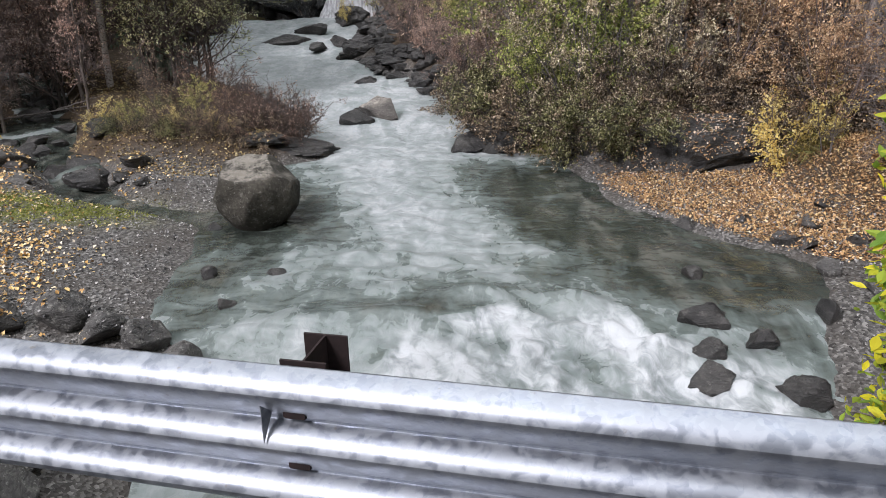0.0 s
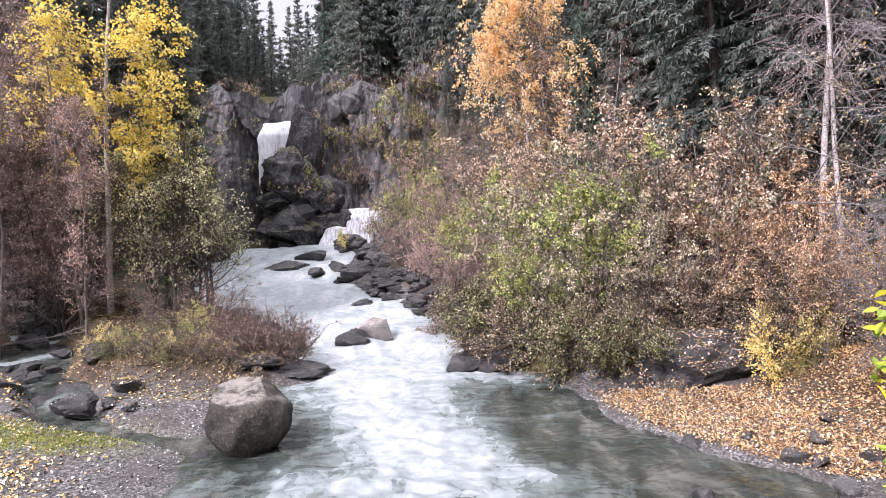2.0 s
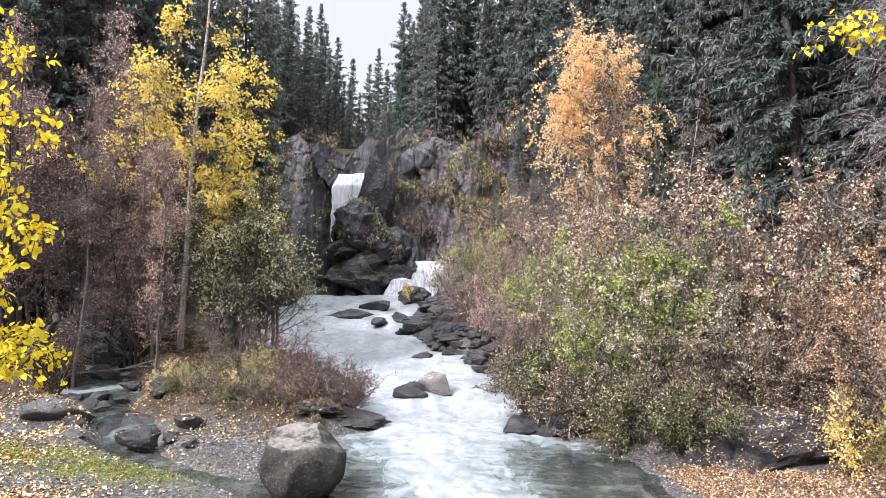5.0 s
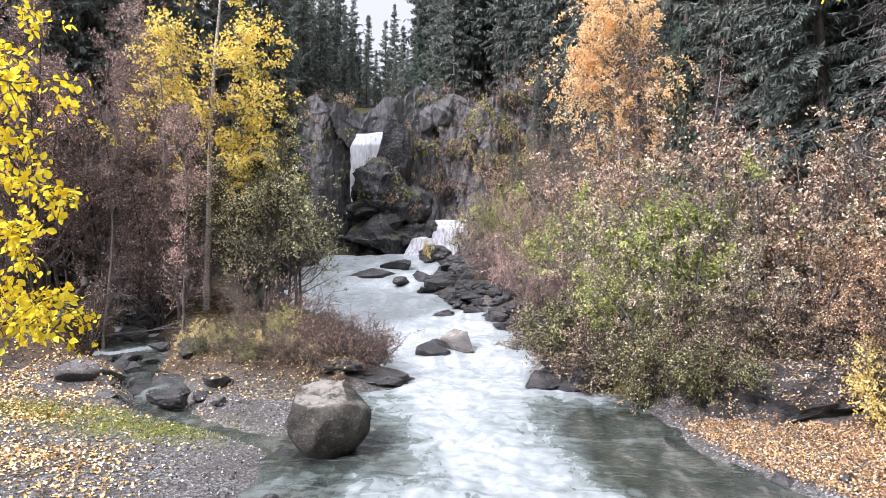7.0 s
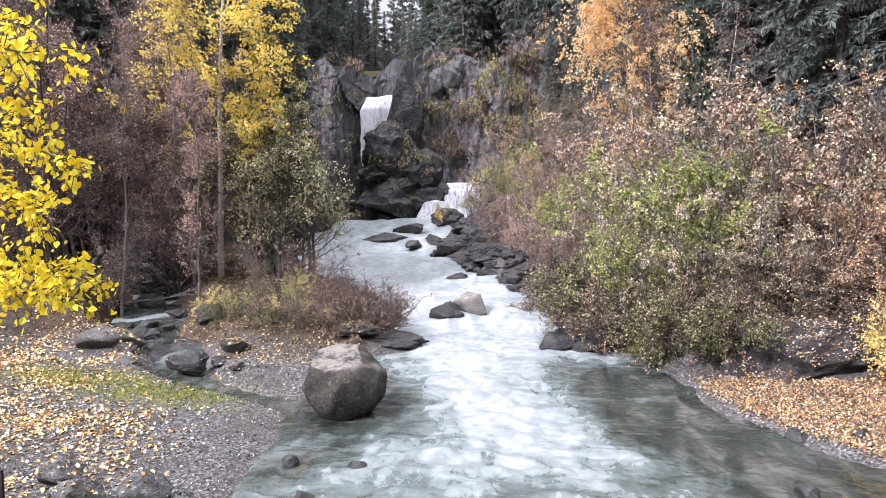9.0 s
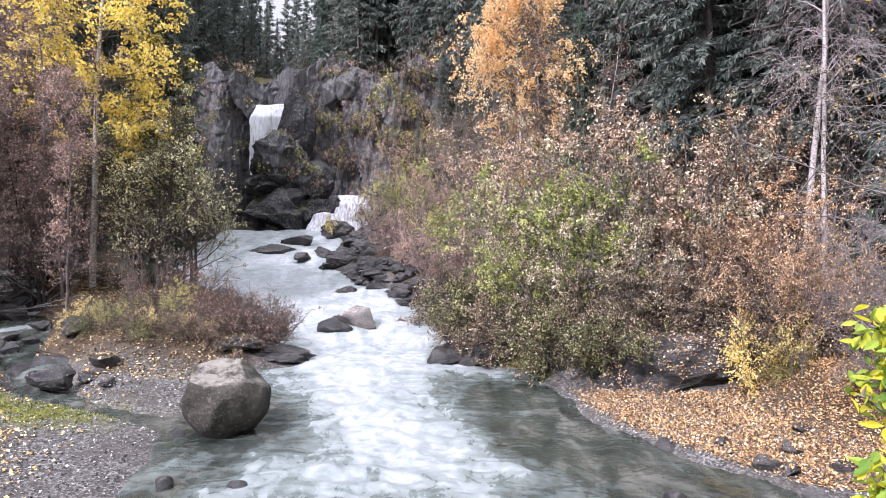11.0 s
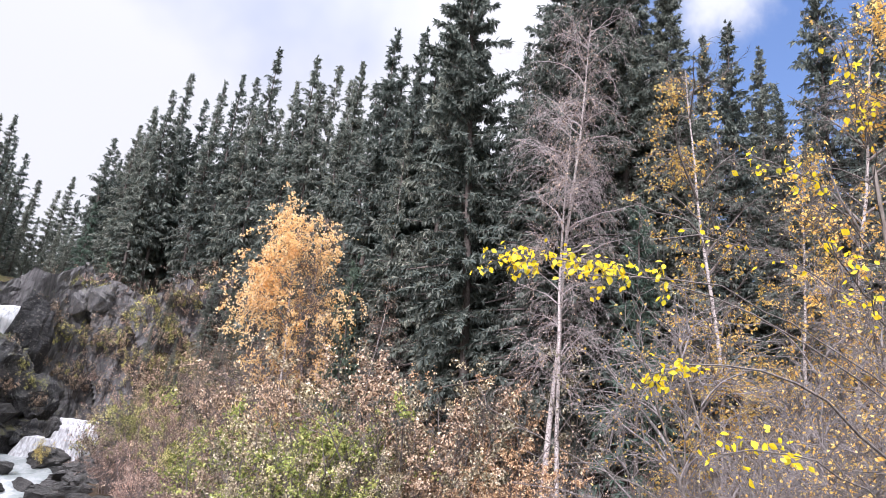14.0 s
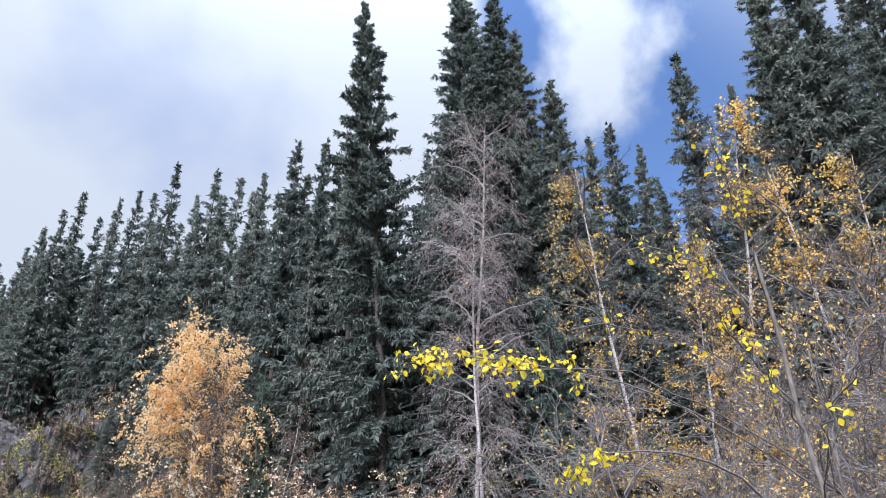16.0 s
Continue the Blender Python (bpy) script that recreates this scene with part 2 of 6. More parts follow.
M_OLIVE = leaf_material("olive_green_leaves", [(0.0, (0.06, 0.065, 0.022)), (0.35, (0.20, 0.205, 0.06)), (0.7, (0.54, 0.54, 0.17)), (0.92, (0.76, 0.68, 0.34))], 0.2, (0.65, 1.3))
M_PALEOLIVE = leaf_material("pale_olive_leaves", [(0.0, (0.18, 0.185, 0.085)), (0.35, (0.43, 0.44, 0.22)), (0.7, (0.66, 0.67, 0.38)), (0.92, (0.84, 0.81, 0.54))], 0.5, (0.7, 1.25))
M_YELLOWOLIVE = leaf_material("yellow_olive_leaves", [(0.0, (0.10, 0.09, 0.02)), (0.35, (0.34, 0.30, 0.06)), (0.7, (0.62, 0.54, 0.12)), (1.0, (0.80, 0.70, 0.24))], 0.35, (0.6, 1.2))
M_SAGE = leaf_material("grey_green_tan_leaves", [(0.0, (0.07, 0.055, 0.033)), (0.35, (0.23, 0.195, 0.12)), (0.7, (0.55, 0.49, 0.33)), (0.96, (0.76, 0.69, 0.54))], 0.15, (0.6, 1.3))
M_RUST_LEAF = leaf_material("orange_brown_leaves", [(0.0, (0.09, 0.05, 0.028)), (0.35, (0.30, 0.19, 0.11)), (0.7, (0.60, 0.41, 0.24)), (0.92, (0.76, 0.60, 0.40))], 0.15, (0.65, 1.25))
M_GREENLEAF = leaf_material("lime_green_leaves", [(0.0, (0.10, 0.13, 0.03)), (0.4, (0.30, 0.36, 0.09)), (0.75, (0.52, 0.56, 0.17)), (1.0, (0.74, 0.70, 0.28))], 0.35, (0.65, 1.25))
# brown and olive skirt leaves, darkened to stand in for shade under taller bushes
M_SKIRT = leaf_material("shade_darkened_brown_leaves", [(0.0, (0.035, 0.024, 0.017)), (0.45, (0.13, 0.095, 0.06)), (0.8, (0.32, 0.25, 0.17)), (1.0, (0.62, 0.54, 0.42))], 0.15, (0.65, 1.25))
M_SKIRTGREEN = leaf_material("shade_darkened_olive_leaves", [(0.0, (0.03, 0.032, 0.012)), (0.45, (0.12, 0.12, 0.045)), (0.8, (0.32, 0.31, 0.13)), (1.0, (0.60, 0.55, 0.36))], 0.15, (0.65, 1.25))
M_MAROON = leaf_material("dark_maroon_brown_leaves", [(0.0, (0.05, 0.030, 0.024)), (0.5, (0.17, 0.105, 0.08)), (0.85, (0.36, 0.25, 0.19)), (1.0, (0.62, 0.50, 0.42))], 0.15, (0.7, 1.2))
M_PINK = leaf_material("pinkish_brown_leaves", [(0.0, (0.13, 0.078, 0.062)), (0.4, (0.34, 0.23, 0.19)), (0.75, (0.60, 0.46, 0.39)), (1.0, (0.80, 0.66, 0.54))], 0.45, (0.75, 1.15))
M_GOLD = leaf_material("golden_shrub_leaves", [(0.0, (0.58, 0.45, 0.13)), (0.5, (0.84, 0.70, 0.25)), (1.0, (0.92, 0.85, 0.46))], 0.5)
M_LITTER = leaf_material("fallen_leaves", [(0.0, (0.09, 0.05, 0.03)), (0.35, (0.28, 0.16, 0.075)), (0.65, (0.52, 0.32, 0.14)), (0.85, (0.64, 0.46, 0.22)), (1.0, (0.70, 0.58, 0.42))], 0.0, (0.8, 1.15), vary=False)
M_LITTERYELLOW = leaf_material("fallen_yellow_leaves", [(0.0, (0.26, 0.14, 0.06)), (0.35, (0.58, 0.36, 0.12)), (0.7, (0.74, 0.56, 0.26)), (1.0, (0.74, 0.65, 0.52))], 0.0, (0.85, 1.1), vary=False)
M_LITTERBROWN = leaf_material("brown_yellow_leaf_litter", [(0.0, (0.07, 0.045, 0.026)), (0.4, (0.22, 0.15, 0.07)), (0.75, (0.46, 0.35, 0.14)), (1.0, (0.66, 0.56, 0.34))], 0.0, (0.7, 1.2), vary=False)
M_LITTERPALE = leaf_material("pale_fallen_leaves", [(0.0, (0.30, 0.20, 0.13)), (0.5, (0.58, 0.46, 0.34)), (1.0, (0.76, 0.68, 0.58))], 0.0, vary=False)
M_GRASS = leaf_material("dry_grass", [(0.0, (0.10, 0.085, 0.03)), (0.6, (0.26, 0.21, 0.08)), (1.0, (0.22, 0.25, 0.06))], 0.2, vary=False)
M_MOSSGRASS = leaf_material("short_green_grass", [(0.0, (0.11, 0.135, 0.03)), (0.6, (0.25, 0.275, 0.055)), (1.0, (0.42, 0.40, 0.10))], 0.3, vary=False)
M_PEBBLE = leaf_material("gravel_stones", [(0.0, (0.05, 0.05, 0.05)), (0.6, (0.19, 0.185, 0.18)), (1.0, (0.46, 0.44, 0.42))], 0.0, vary=False)


def ground_material():
    k = Nodes("gravel_and_forest_soil", rough=0.95, spec=0.2)
    gravel = k.ramp(k.voronoi(22.0, None, "Color"), [(0.1, (0.034, 0.032, 0.030)), (0.6, (0.108, 0.103, 0.096)), (1.0, (0.30, 0.288, 0.268))])
    gravel = k.mix(k.ramp(k.noise(0.9, 4.0), [(0.4, 0.0), (0.65, 0.65)]), gravel, (0.060, 0.052, 0.044))
    soil = k.ramp(k.noise(3.0, 6.0, None, 0.7), [(0.25, (0.026, 0.020, 0.015)), (0.55, (0.075, 0.055, 0.037)), (0.8, (0.17, 0.115, 0.065))])
    moss = k.ramp(k.noise(5.0, 5.0), [(0.3, (0.05, 0.06, 0.014)), (0.7, (0.19, 0.19, 0.045))])
    c = k.mix(k.attr("soil"), gravel, soil)
    c = k.mix(k.math("MULTIPLY", k.attr("moss"), k.ramp(k.noise(1.6, 5.0), [(0.38, 0.0), (0.55, 1.0)])), c, moss)
    k.bump(k.voronoi(22.0), 0.8, 0.03)
    k.bump(k.noise(4.0, 5.0), 0.6, 0.08)
    return k.done(c)


def water_material():
    """Fast mountain water: clear grey-green where it runs smooth, milky and then white where it breaks."""
    k = Nodes("stream_water", rough=0.1, spec=0.5)
    flow = k.stretch(k.pos, (1.0, 0.40, 1.0))
    bed = k.ramp(k.noise(1.6, 5.0, flow, 0.6, 0.6), [(0.32, (0.014, 0.018, 0.015)), (0.52, (0.042, 0.049, 0.041)), (0.72, (0.115, 0.115, 0.098))])
    veil = k.noise(1.15, 5.0, flow, 0.55, 0.9)
    froth = k.noise(4.2, 6.0, k.stretch(k.pos, (1.0, 0.65, 1.0)), 0.6, 0.7)
    soft = k.math("ADD", k.math("MULTIPLY", veil, 0.56), k.math("MULTIPLY", froth, 0.44))
    f = k.math("ADD", k.attr("foam"), k.math("MULTIPLY", k.math("SUBTRACT", soft, 0.5), 1.8))
    foam = k.ramp(f, [(0.08, 0.0), (0.50, 0.36), (1.0, 1.0)])
    white = k.ramp(soft, [(0.36, (0.20, 0.228, 0.226)), (0.47, (0.262, 0.284, 0.284)), (0.60, (0.34, 0.355, 0.358))])
    churn = k.ramp(k.attr("churn"), [(0.2, 0.0), (0.9, 1.0)])
    white = k.mix(churn, white, k.ramp(soft, [(0.40, (0.17, 0.19, 0.195)), (0.56, (0.46, 0.475, 0.485))]))
    c = k.mix(k.ramp(foam, [(0.0, 0.0), (0.5, 1.0)]), bed, (0.15, 0.178, 0.167))
    c = k.mix(k.ramp(foam, [(0.35, 0.0), (1.0, 1.0)]), c, white)
    ripple = k.noise(1.6, 2.0, k.stretch(k.pos, (0.85, 1.2, 1.0)), 0.45, 0.3)
    k.bump(ripple, 0.6, 0.28)
    k.bump(froth, 0.34, 0.07)
    return k.done(c, k.ramp(foam, [(0.0, 0.05), (0.45, 0.28), (1.0, 0.85)]))


def fall_material(name, thinness, white):
    k = Nodes(name, rough=0.8, spec=0.2)
    v = k.stretch(k.pos, (4.2, 2.0, 0.42))
    s = k.noise(1.5, 6.0, v, 0.62, 0.5)
    thin = k.ramp(k.noise(2.6, 4.0, k.stretch(k.pos, (3.0, 1.5, 0.7)), 0.6, 0.3), [(0.40, (0.16, 0.15, 0.15)), (0.49, (0.48, 0.48, 0.49)), (0.60, (0.78, 0.785, 0.79))])
    c = k.mix(thinness, k.ramp(s, [(0.32, (0.45, 0.455, 0.475)), (0.5, (0.80, 0.805, 0.815)), (0.7, (0.88, 0.88, 0.885))]), thin, "MULTIPLY")
    c = k.mix(1.0, c, white, "MULTIPLY")
    k.bump(s, 0.45, 0.12)
    return k.done(c)


def galvanised_material():
    k = Nodes("galvanised_steel", rough=0.45, metal=0.85, spec=0.5)
    cells = k.voronoi(48.0, k.stretch(k.pos, (1.0, 1.0, 1.3)), "Color")
    c = k.ramp(cells, [(0.0, (0.235, 0.255, 0.295)), (1.0, (0.33, 0.35, 0.39))])
    c = k.mix(k.ramp(k.noise(16.0, 3.0, None, 0.6, 0.6), [(0.44, 0.0), (0.54, 0.55)]), c, (0.40, 0.42, 0.45))
    c = k.mix(k.ramp(k.noise(3.0, 6.0, None, 0.7), [(0.5, 0.0), (0.75, 0.35)]), c, (0.27, 0.265, 0.265))
    c = k.mix(k.ramp(k.noise(26.0, 3.0), [(0.68, 0.0), (0.74, 0.6)]), c, (0.25, 0.23, 0.21))
    k.bump(k.noise(60.0, 3.0), 0.08, 0.002)
    return k.done(c, k.ramp(k.noise(16.0, 3.0, None, 0.6, 0.6), [(0.40, 0.34), (0.58, 0.55)]))


def rust_material():
    k = Nodes("weathering_steel", rough=0.8, metal=0.2)
    c = k.ramp(k.noise(20.0, 6.0, None, 0.7), [(0.3, (0.010, 0.006, 0.006)), (0.7, (0.030, 0.018, 0.017))])
    k.bump(k.noise(90.0, 3.0), 0.2, 0.002)
    return k.done(c)


def asphalt_material():
    k = Nodes("asphalt", rough=0.9)
    c = k.ramp(k.voronoi(90.0, None, "Color"), [(0.2, (0.035, 0.035, 0.035)), (0.8, (0.095, 0.092, 0.088))])
    c = k.mix(k.ramp(k.noise(0.8, 5.0), [(0.4, 0.0), (0.7, 0.5)]), c, (0.085, 0.083, 0.08))
    k.bump(k.voronoi(90.0), 0.5, 0.006)
    return k.done(c)


M_GROUND, M_WATER = ground_material(), water_material()
M_FALL = fall_material("falling_water", 0.55, (0.92, 0.92, 0.93))
M_FULLFALL = fall_material("dense_falling_water", 0.2, (1.0, 1.0, 1.0))
M_GALV, M_RUST, M_ASPHALT = galvanised_material(), rust_material(), asphalt_material()


# ---------------------------------------------------------------- mesh tools
def np_mesh(name, verts, faces, material=None, smooth=False):
    """A mesh from a vertex array and a face array (all faces with the same number of corners)."""
    verts, faces = np.asarray(verts, dtype=np.float32), np.asarray(faces, dtype=np.int32)
    me = bpy.data.meshes.new(name)
    n, k = faces.shape
    me.vertices.add(len(verts))
    me.vertices.foreach_set("co", verts.ravel())
    me.loops.add(n * k)
    me.loops.foreach_set("vertex_index", faces.ravel())
    me.polygons.add(n)
    me.polygons.foreach_set("loop_start", np.arange(0, n * k, k, dtype=np.int32))
    me.polygons.foreach_set("use_smooth", np.full(n, smooth))
    me.update(calc_edges=True)
    if material:
        me.materials.append(material)
    return me


def thing(name, at=(0, 0, 0), label="", category="", group="", kind=""):
    ob = new(name)
    ob.empty_display_size = 0.2
    ob.matrix_basis = at if isinstance(at, Matrix) else Matrix.Translation(at)
    return tagged(ob, label, category, group, kind)


def part(name, data, parent, label="", material=None):
    """One mesh object under a thing or a part; data: a mesh or a bmesh."""
    if isinstance(data, bmesh.types.BMesh):
        me = bpy.data.meshes.new(name)
        data.to_mesh(me)
        data.free()
        data = me
    if material:
        data.materials.append(material)
    ob = new(name, data)
    ob.parent = parent
    return tagged(ob, label)


def unit(v):
    return v / np.maximum(np.linalg.norm(v, axis=-1, keepdims=True), 1e-9)


def fbm(x, y, z=0.0, scale=1.0, octaves=4):
    """Cheap smooth noise in -1..1 from summed sines, for arrays."""
    x, y, z = np.asarray(x) * scale, np.asarray(y) * scale, np.asarray(z) * scale
    s, a, total = 0.0, 1.0, 0.0
    for i in range(octaves):
        c, d = math.cos(1.3 + 2.1 * i), math.sin(1.3 + 2.1 * i)
        u, v = c * x + d * y + 0.37 * z, -d * x + c * y - 0.61 * z
        s = s + a * (np.sin(u + 1.7 * np.sin(0.7 * v + 0.9 * z + i)) * np.cos(0.9 * v + 1.3 * np.sin(0.8 * u + 2.0 * i) + 0.7 * z))
        total, a = total + a, a * 0.55
        x, y, z = x * 2.03, y * 2.03, z * 2.03
    return s / total


def tubes(nodes, radii, sides=4):
    """Tapered tubes along N polylines: nodes (N, k, 3), radii (N, k)."""
    n, k, _ = nodes.shape
    d = unit(np.gradient(nodes, axis=1))
    ref = np.where(np.abs(d[..., 2:3]) > 0.9, np.array([1.0, 0, 0]), np.array([0, 0, 1.0]))
    a = unit(np.cross(d, ref))
    b = np.cross(d, a)
    ang = np.arange(sides) * 2 * math.pi / sides
    ring = a[:, :, None, :] * np.cos(ang)[:, None] + b[:, :, None, :] * np.sin(ang)[:, None]
    verts = (nodes[:, :, None, :] + ring * radii[:, :, None, None]).reshape(-1, 3)
    i, j, s = np.meshgrid(np.arange(n), np.arange(k - 1), np.arange(sides), indexing="ij")
    base = (i * k + j) * sides
    s2 = (s + 1) % sides
    faces = np.stack([base + s, base + s2, base + sides + s2, base + sides + s], axis=-1).reshape(-1, 4)
    return verts, faces


def join(*meshes):
    vs, fs, n = [], [], 0
    for v, f in meshes:
        vs.append(v), fs.append(f + n)
        n += len(v)
    return np.concatenate(vs), np.concatenate(fs)


def leaves(rng, at, length, width, up=0.5, droop=0.0, along=None, fold=0.12):
    """One kite-shaped, lightly folded leaf at each point."""
    n = len(at)
    t = unit(rng.normal(size=(n, 3)) + (0 if along is None else along * 1.2) + np.array([0, 0, -droop]))
    nrm = unit(rng.normal(size=(n, 3)) + np.array([0, 0, up * 2]))
    b = unit(np.cross(nrm, t))
    nrm = np.cross(t, b)
    L = (length * rng.uniform(0.65, 1.25, n))[:, None]
    W = L * width
    mid = at + t * L * 0.45
    v = np.stack([at, mid + b * W * 0.5 + nrm * L * fold, at + t * L - nrm * L * fold, mid - b * W * 0.5 + nrm * L * fold], axis=1)
    return v.reshape(-1, 3), np.arange(n * 4).reshape(n, 4)


def big_leaves(rng, at, length, width, up=0.3, droop=0.8):
    """Leaves seen close by: pointed ovals folded along the midrib and bent at the tip."""
    n = len(at)
    t = unit(rng.normal(size=(n, 3)) * 0.8 + np.array([0, 0, -droop]))
    nrm = unit(rng.normal(size=(n, 3)) + np.array([0, 0, up * 2]))
    b = unit(np.cross(nrm, t))
    nrm = np.cross(t, b)
    L = (length * rng.uniform(0.6, 1.25, n))[:, None]
    W = L * width * 0.5
    bend = rng.uniform(-0.25, 0.25, (n, 1)) * L
    rib = [at + t * L * s + nrm * bend * s * s for s in (0.0, 0.22, 0.45, 0.72, 1.0)]
    fold = rng.uniform(0.1, 0.45, (n, 1))
    edge = [[rib[i] + (t * 0.04 * L) + side * b * W * w + nrm * W * w * fold for i, w in ((1, 0.74), (2, 1.0), (3, 0.62))] for side in (1, -1)]
    v = np.stack(rib + edge[0] + edge[1], axis=1)
    f = []
    for o in (5, 8):
        f += [(0, o, 1), (1, o, o + 1), (1, o + 1, 2), (2, o + 1, o + 2), (2, o + 2, 3), (3, o + 2, 4)]
    f = (np.array(f)[None] + (np.arange(n) * 11)[:, None, None]).reshape(-1, 3)
    return v.reshape(-1, 3), f


def grow(rng, start, way, length, r0, r1, steps, wiggle, lift):
    """Polylines that start at start and run along way; lift bends them up (or down)."""
    n = len(start)
    nodes = np.zeros((n, steps + 1, 3))
    nodes[:, 0] = start
    d = unit(way)
    for i in range(steps):
        nodes[:, i + 1] = nodes[:, i] + d * (length / steps)[:, None]
        d = unit(d + rng.normal(size=(n, 3)) * wiggle + np.array([0, 0, 1.0]) * np.reshape(lift, (-1, 1)))
    t = np.linspace(0, 1, steps + 1)
    return nodes, r0[:, None] * (1 - t) + r1[:, None] * t


def sprout(rng, nodes, per, lo, hi, spread, flat=1.0):
    """Places and ways for per side shoots on each polyline, between lo and hi of its length."""
    n, k, _ = nodes.shape
    t = (lo + (hi - lo) * rng.uniform(size=(n, per))) * (k - 1)
    i = np.clip(t.astype(int), 0, k - 2)
    w = (t - i)[..., None]
    rows = np.arange(n)[:, None]
    a, b = nodes[rows, i], nodes[rows, i + 1]
    d = unit(b - a)
    side = rng.normal(size=(n, per, 3)) * np.array([1, 1, flat])
    side = unit(side - d * (side * d).sum(-1, keepdims=True))
    way = d * math.cos(spread) + side * math.sin(spread)
    return (a + (b - a) * w).reshape(-1, 3), way.reshape(-1, 3), (t / (k - 1)).reshape(-1)


def along_points(rng, nodes, per, lo=0.2):
    """Random points on each polyline, with the way of the shoot there."""
    at, way, _ = sprout(rng, nodes, per, lo, 1.0, 0.0)
    return at, way


# ---------------------------------------------------------------- the land
EDGE_L = ([-60, 3, 9, 10.2, 13, 15, 17, 19.2, 19.9, 21, 23.2, 27.5, 30, 32, 36, 40, 44.4, 49, 60],
          [-4, -3.6, -3.9, -4.8, -5.0, -5.4, -5.2, -4.6, -3.5, -4.0, -4.4, -6.2, -8.0, -11.0, -12.6, -13.2, -13.4, -13.2, -13])
EDGE_R = ([-60, 4, 6.0, 7.5, 9.5, 11.5, 12.5, 13.2, 14, 15, 16.5, 18.5, 20.3, 21.5, 25.4, 28.1, 31.8, 35.1, 37.4, 41, 45, 49, 60],
          [0.9, 0.9, 3.2, 4.9, 5.85, 6.7, 5.85, 5.35, 4.8, 4.27, 3.82, 3.5, 2.8, 1.3, 1.7, 0.4, -1.6, -3.2, -4.8, -4.6, -4.2, -2.2, -2])
LEVEL = ([-60, 3, 6.5, 8.2, 9.6, 16, 27, 40, 46, 49, 60], [-4.6, -3.75, -3.5, -3.2, -2.94, -2.9, -2.2, -0.9, 0.2, 0.5, 0.5])
SIDE = ([14.7, 15.5, 16.2, 17.2, 18.7, 20.4, 24, 27.6, 33, 42], [-4.4, -6.0, -7.6, -9.0, -9.9, -11.9, -13.6, -15.6, -18.5, -23])      # the side stream's line
SIDE_LEVEL = ([14.7, 15.5, 16.5, 18.2, 19.3, 21, 27.6, 33, 42], [-2.93, -2.90, -2.84, -2.72, -2.36, -2.3, -1.6, -0.6, 1.2])


def edge_l(y):
    return np.interp(y, *EDGE_L)


def edge_r(y):
    return np.interp(y, *EDGE_R)


def level(y):
    return np.interp(y, *LEVEL)


def ease(a, b, v):
    t = np.clip((v - a) / (b - a), 0, 1)
    return t * t * (3 - 2 * t)


def ground_height(x, y):
    x, y = np.asarray(x, dtype=float), np.asarray(y, dtype=float)
    w = level(y)
    left, right = edge_l(y) - x, x - edge_r(y)
    # left bank: a gravel bar near the road, an island with trees further up, then the hillside
    bar = 0.06 + 0.075 * np.clip(left, 0, 9)
    isle = 0.30 * ease(0, 0.9, left) + 0.42 * ease(0.6, 3, left) + 0.03 * np.clip(left, 0, 8)
    hl = bar + (isle - bar) * ease(18.6, 19.7, y)
    hl = hl + 0.55 * np.clip(left - 9.5 - 2.5 * ease(20, 30, y), 0, 26) * ease(8, 17, y) + 0.15 * np.clip(left - 7, 0, 60) * (1 - ease(8, 17, y))
    # right bank: a leaf-strewn bar near the road, a steep rocky bank further up, then the hillside
    rbar = 0.04 + 0.022 * np.clip(right, 0, 4.2) + 0.9 * ease(4.0, 6.0, right)
    rock = 0.35 * ease(0, 0.8, right) + 0.45 * ease(0.6, 2.2, right) + 0.09 * np.clip(right, 0, 8)
    hr = rbar + (rock - rbar) * ease(17.6, 19.2, y)
    hill = 0.58 * np.clip(right - 9.0 + 6.0 * ease(30, 46, y), 0, 24) * ease(11, 20, y)
    hr = hr + hill + 0.22 * np.clip(right - 7, 0, 60) * (1 - ease(11, 20, y))
    bed = -0.55 * ease(0, 1.0, np.minimum(-left, -right))
    h = w + np.where(left > 0, hl, np.where(right > 0, hr, bed))
    # the side stream's bed
    away = np.abs(x - np.interp(y, *SIDE))
    wide = 0.25 + 0.65 * ease(18, 20.5, y)
    cut = (1 - ease(wide, wide + 1.5, away)) * ease(14.4, 15.0, y) * (1 - ease(40, 44, y))
    h = h * (1 - cut) + (np.interp(y, *SIDE_LEVEL) - 0.07 - 0.15 * ease(16, 19, y)) * cut
    # the steep rocky slope beside the falls
    steep = np.clip((y - 46.5 + 2.0 * ease(-1, 3, x)) * 1.25 + 0.6 * fbm(x, y, 1.0, 0.6, 3), 0, 12.4) * ease(-4.5, -1.0, x)
    h = np.where(right > 0, np.maximum(h, w + steep), h)
    # the high shelf behind the falls
    shelf = 12.6 + 0.05 * np.clip(y - 56, 0, 60) + 0.06 * np.clip(np.abs(x + 10), 0, 40)
    back = ease(56.5, 59.5, y)
    h = np.where(y > 50, np.maximum(h, h + (np.maximum(shelf, h) - h) * back), h)
    # road bank on both sides of the bridge
    bank = np.minimum(-0.45, -0.45 - 0.62 * (y - 2.6))
    outside = ease(-0.2, 1.6, np.maximum(left, right))
    h = np.where((y < 9) & (y > -9), np.maximum(h, h + (np.maximum(bank, h) - h) * outside), h)
    h = np.where(y <= -9, np.maximum(h, h + (np.maximum(-0.45 + 0.6 * (y + 8.4), h) - h) * outside), h)
    rough = 0.05 + 0.25 * ease(2, 9, np.maximum(left, right)) * ease(9, 15, y)
    return h + rough * fbm(x, y, 0, 0.9, 4) + 0.025 * fbm(x, y, 3.0, 5.0, 3) * ease(-0.5, 0.5, np.maximum(left, right))


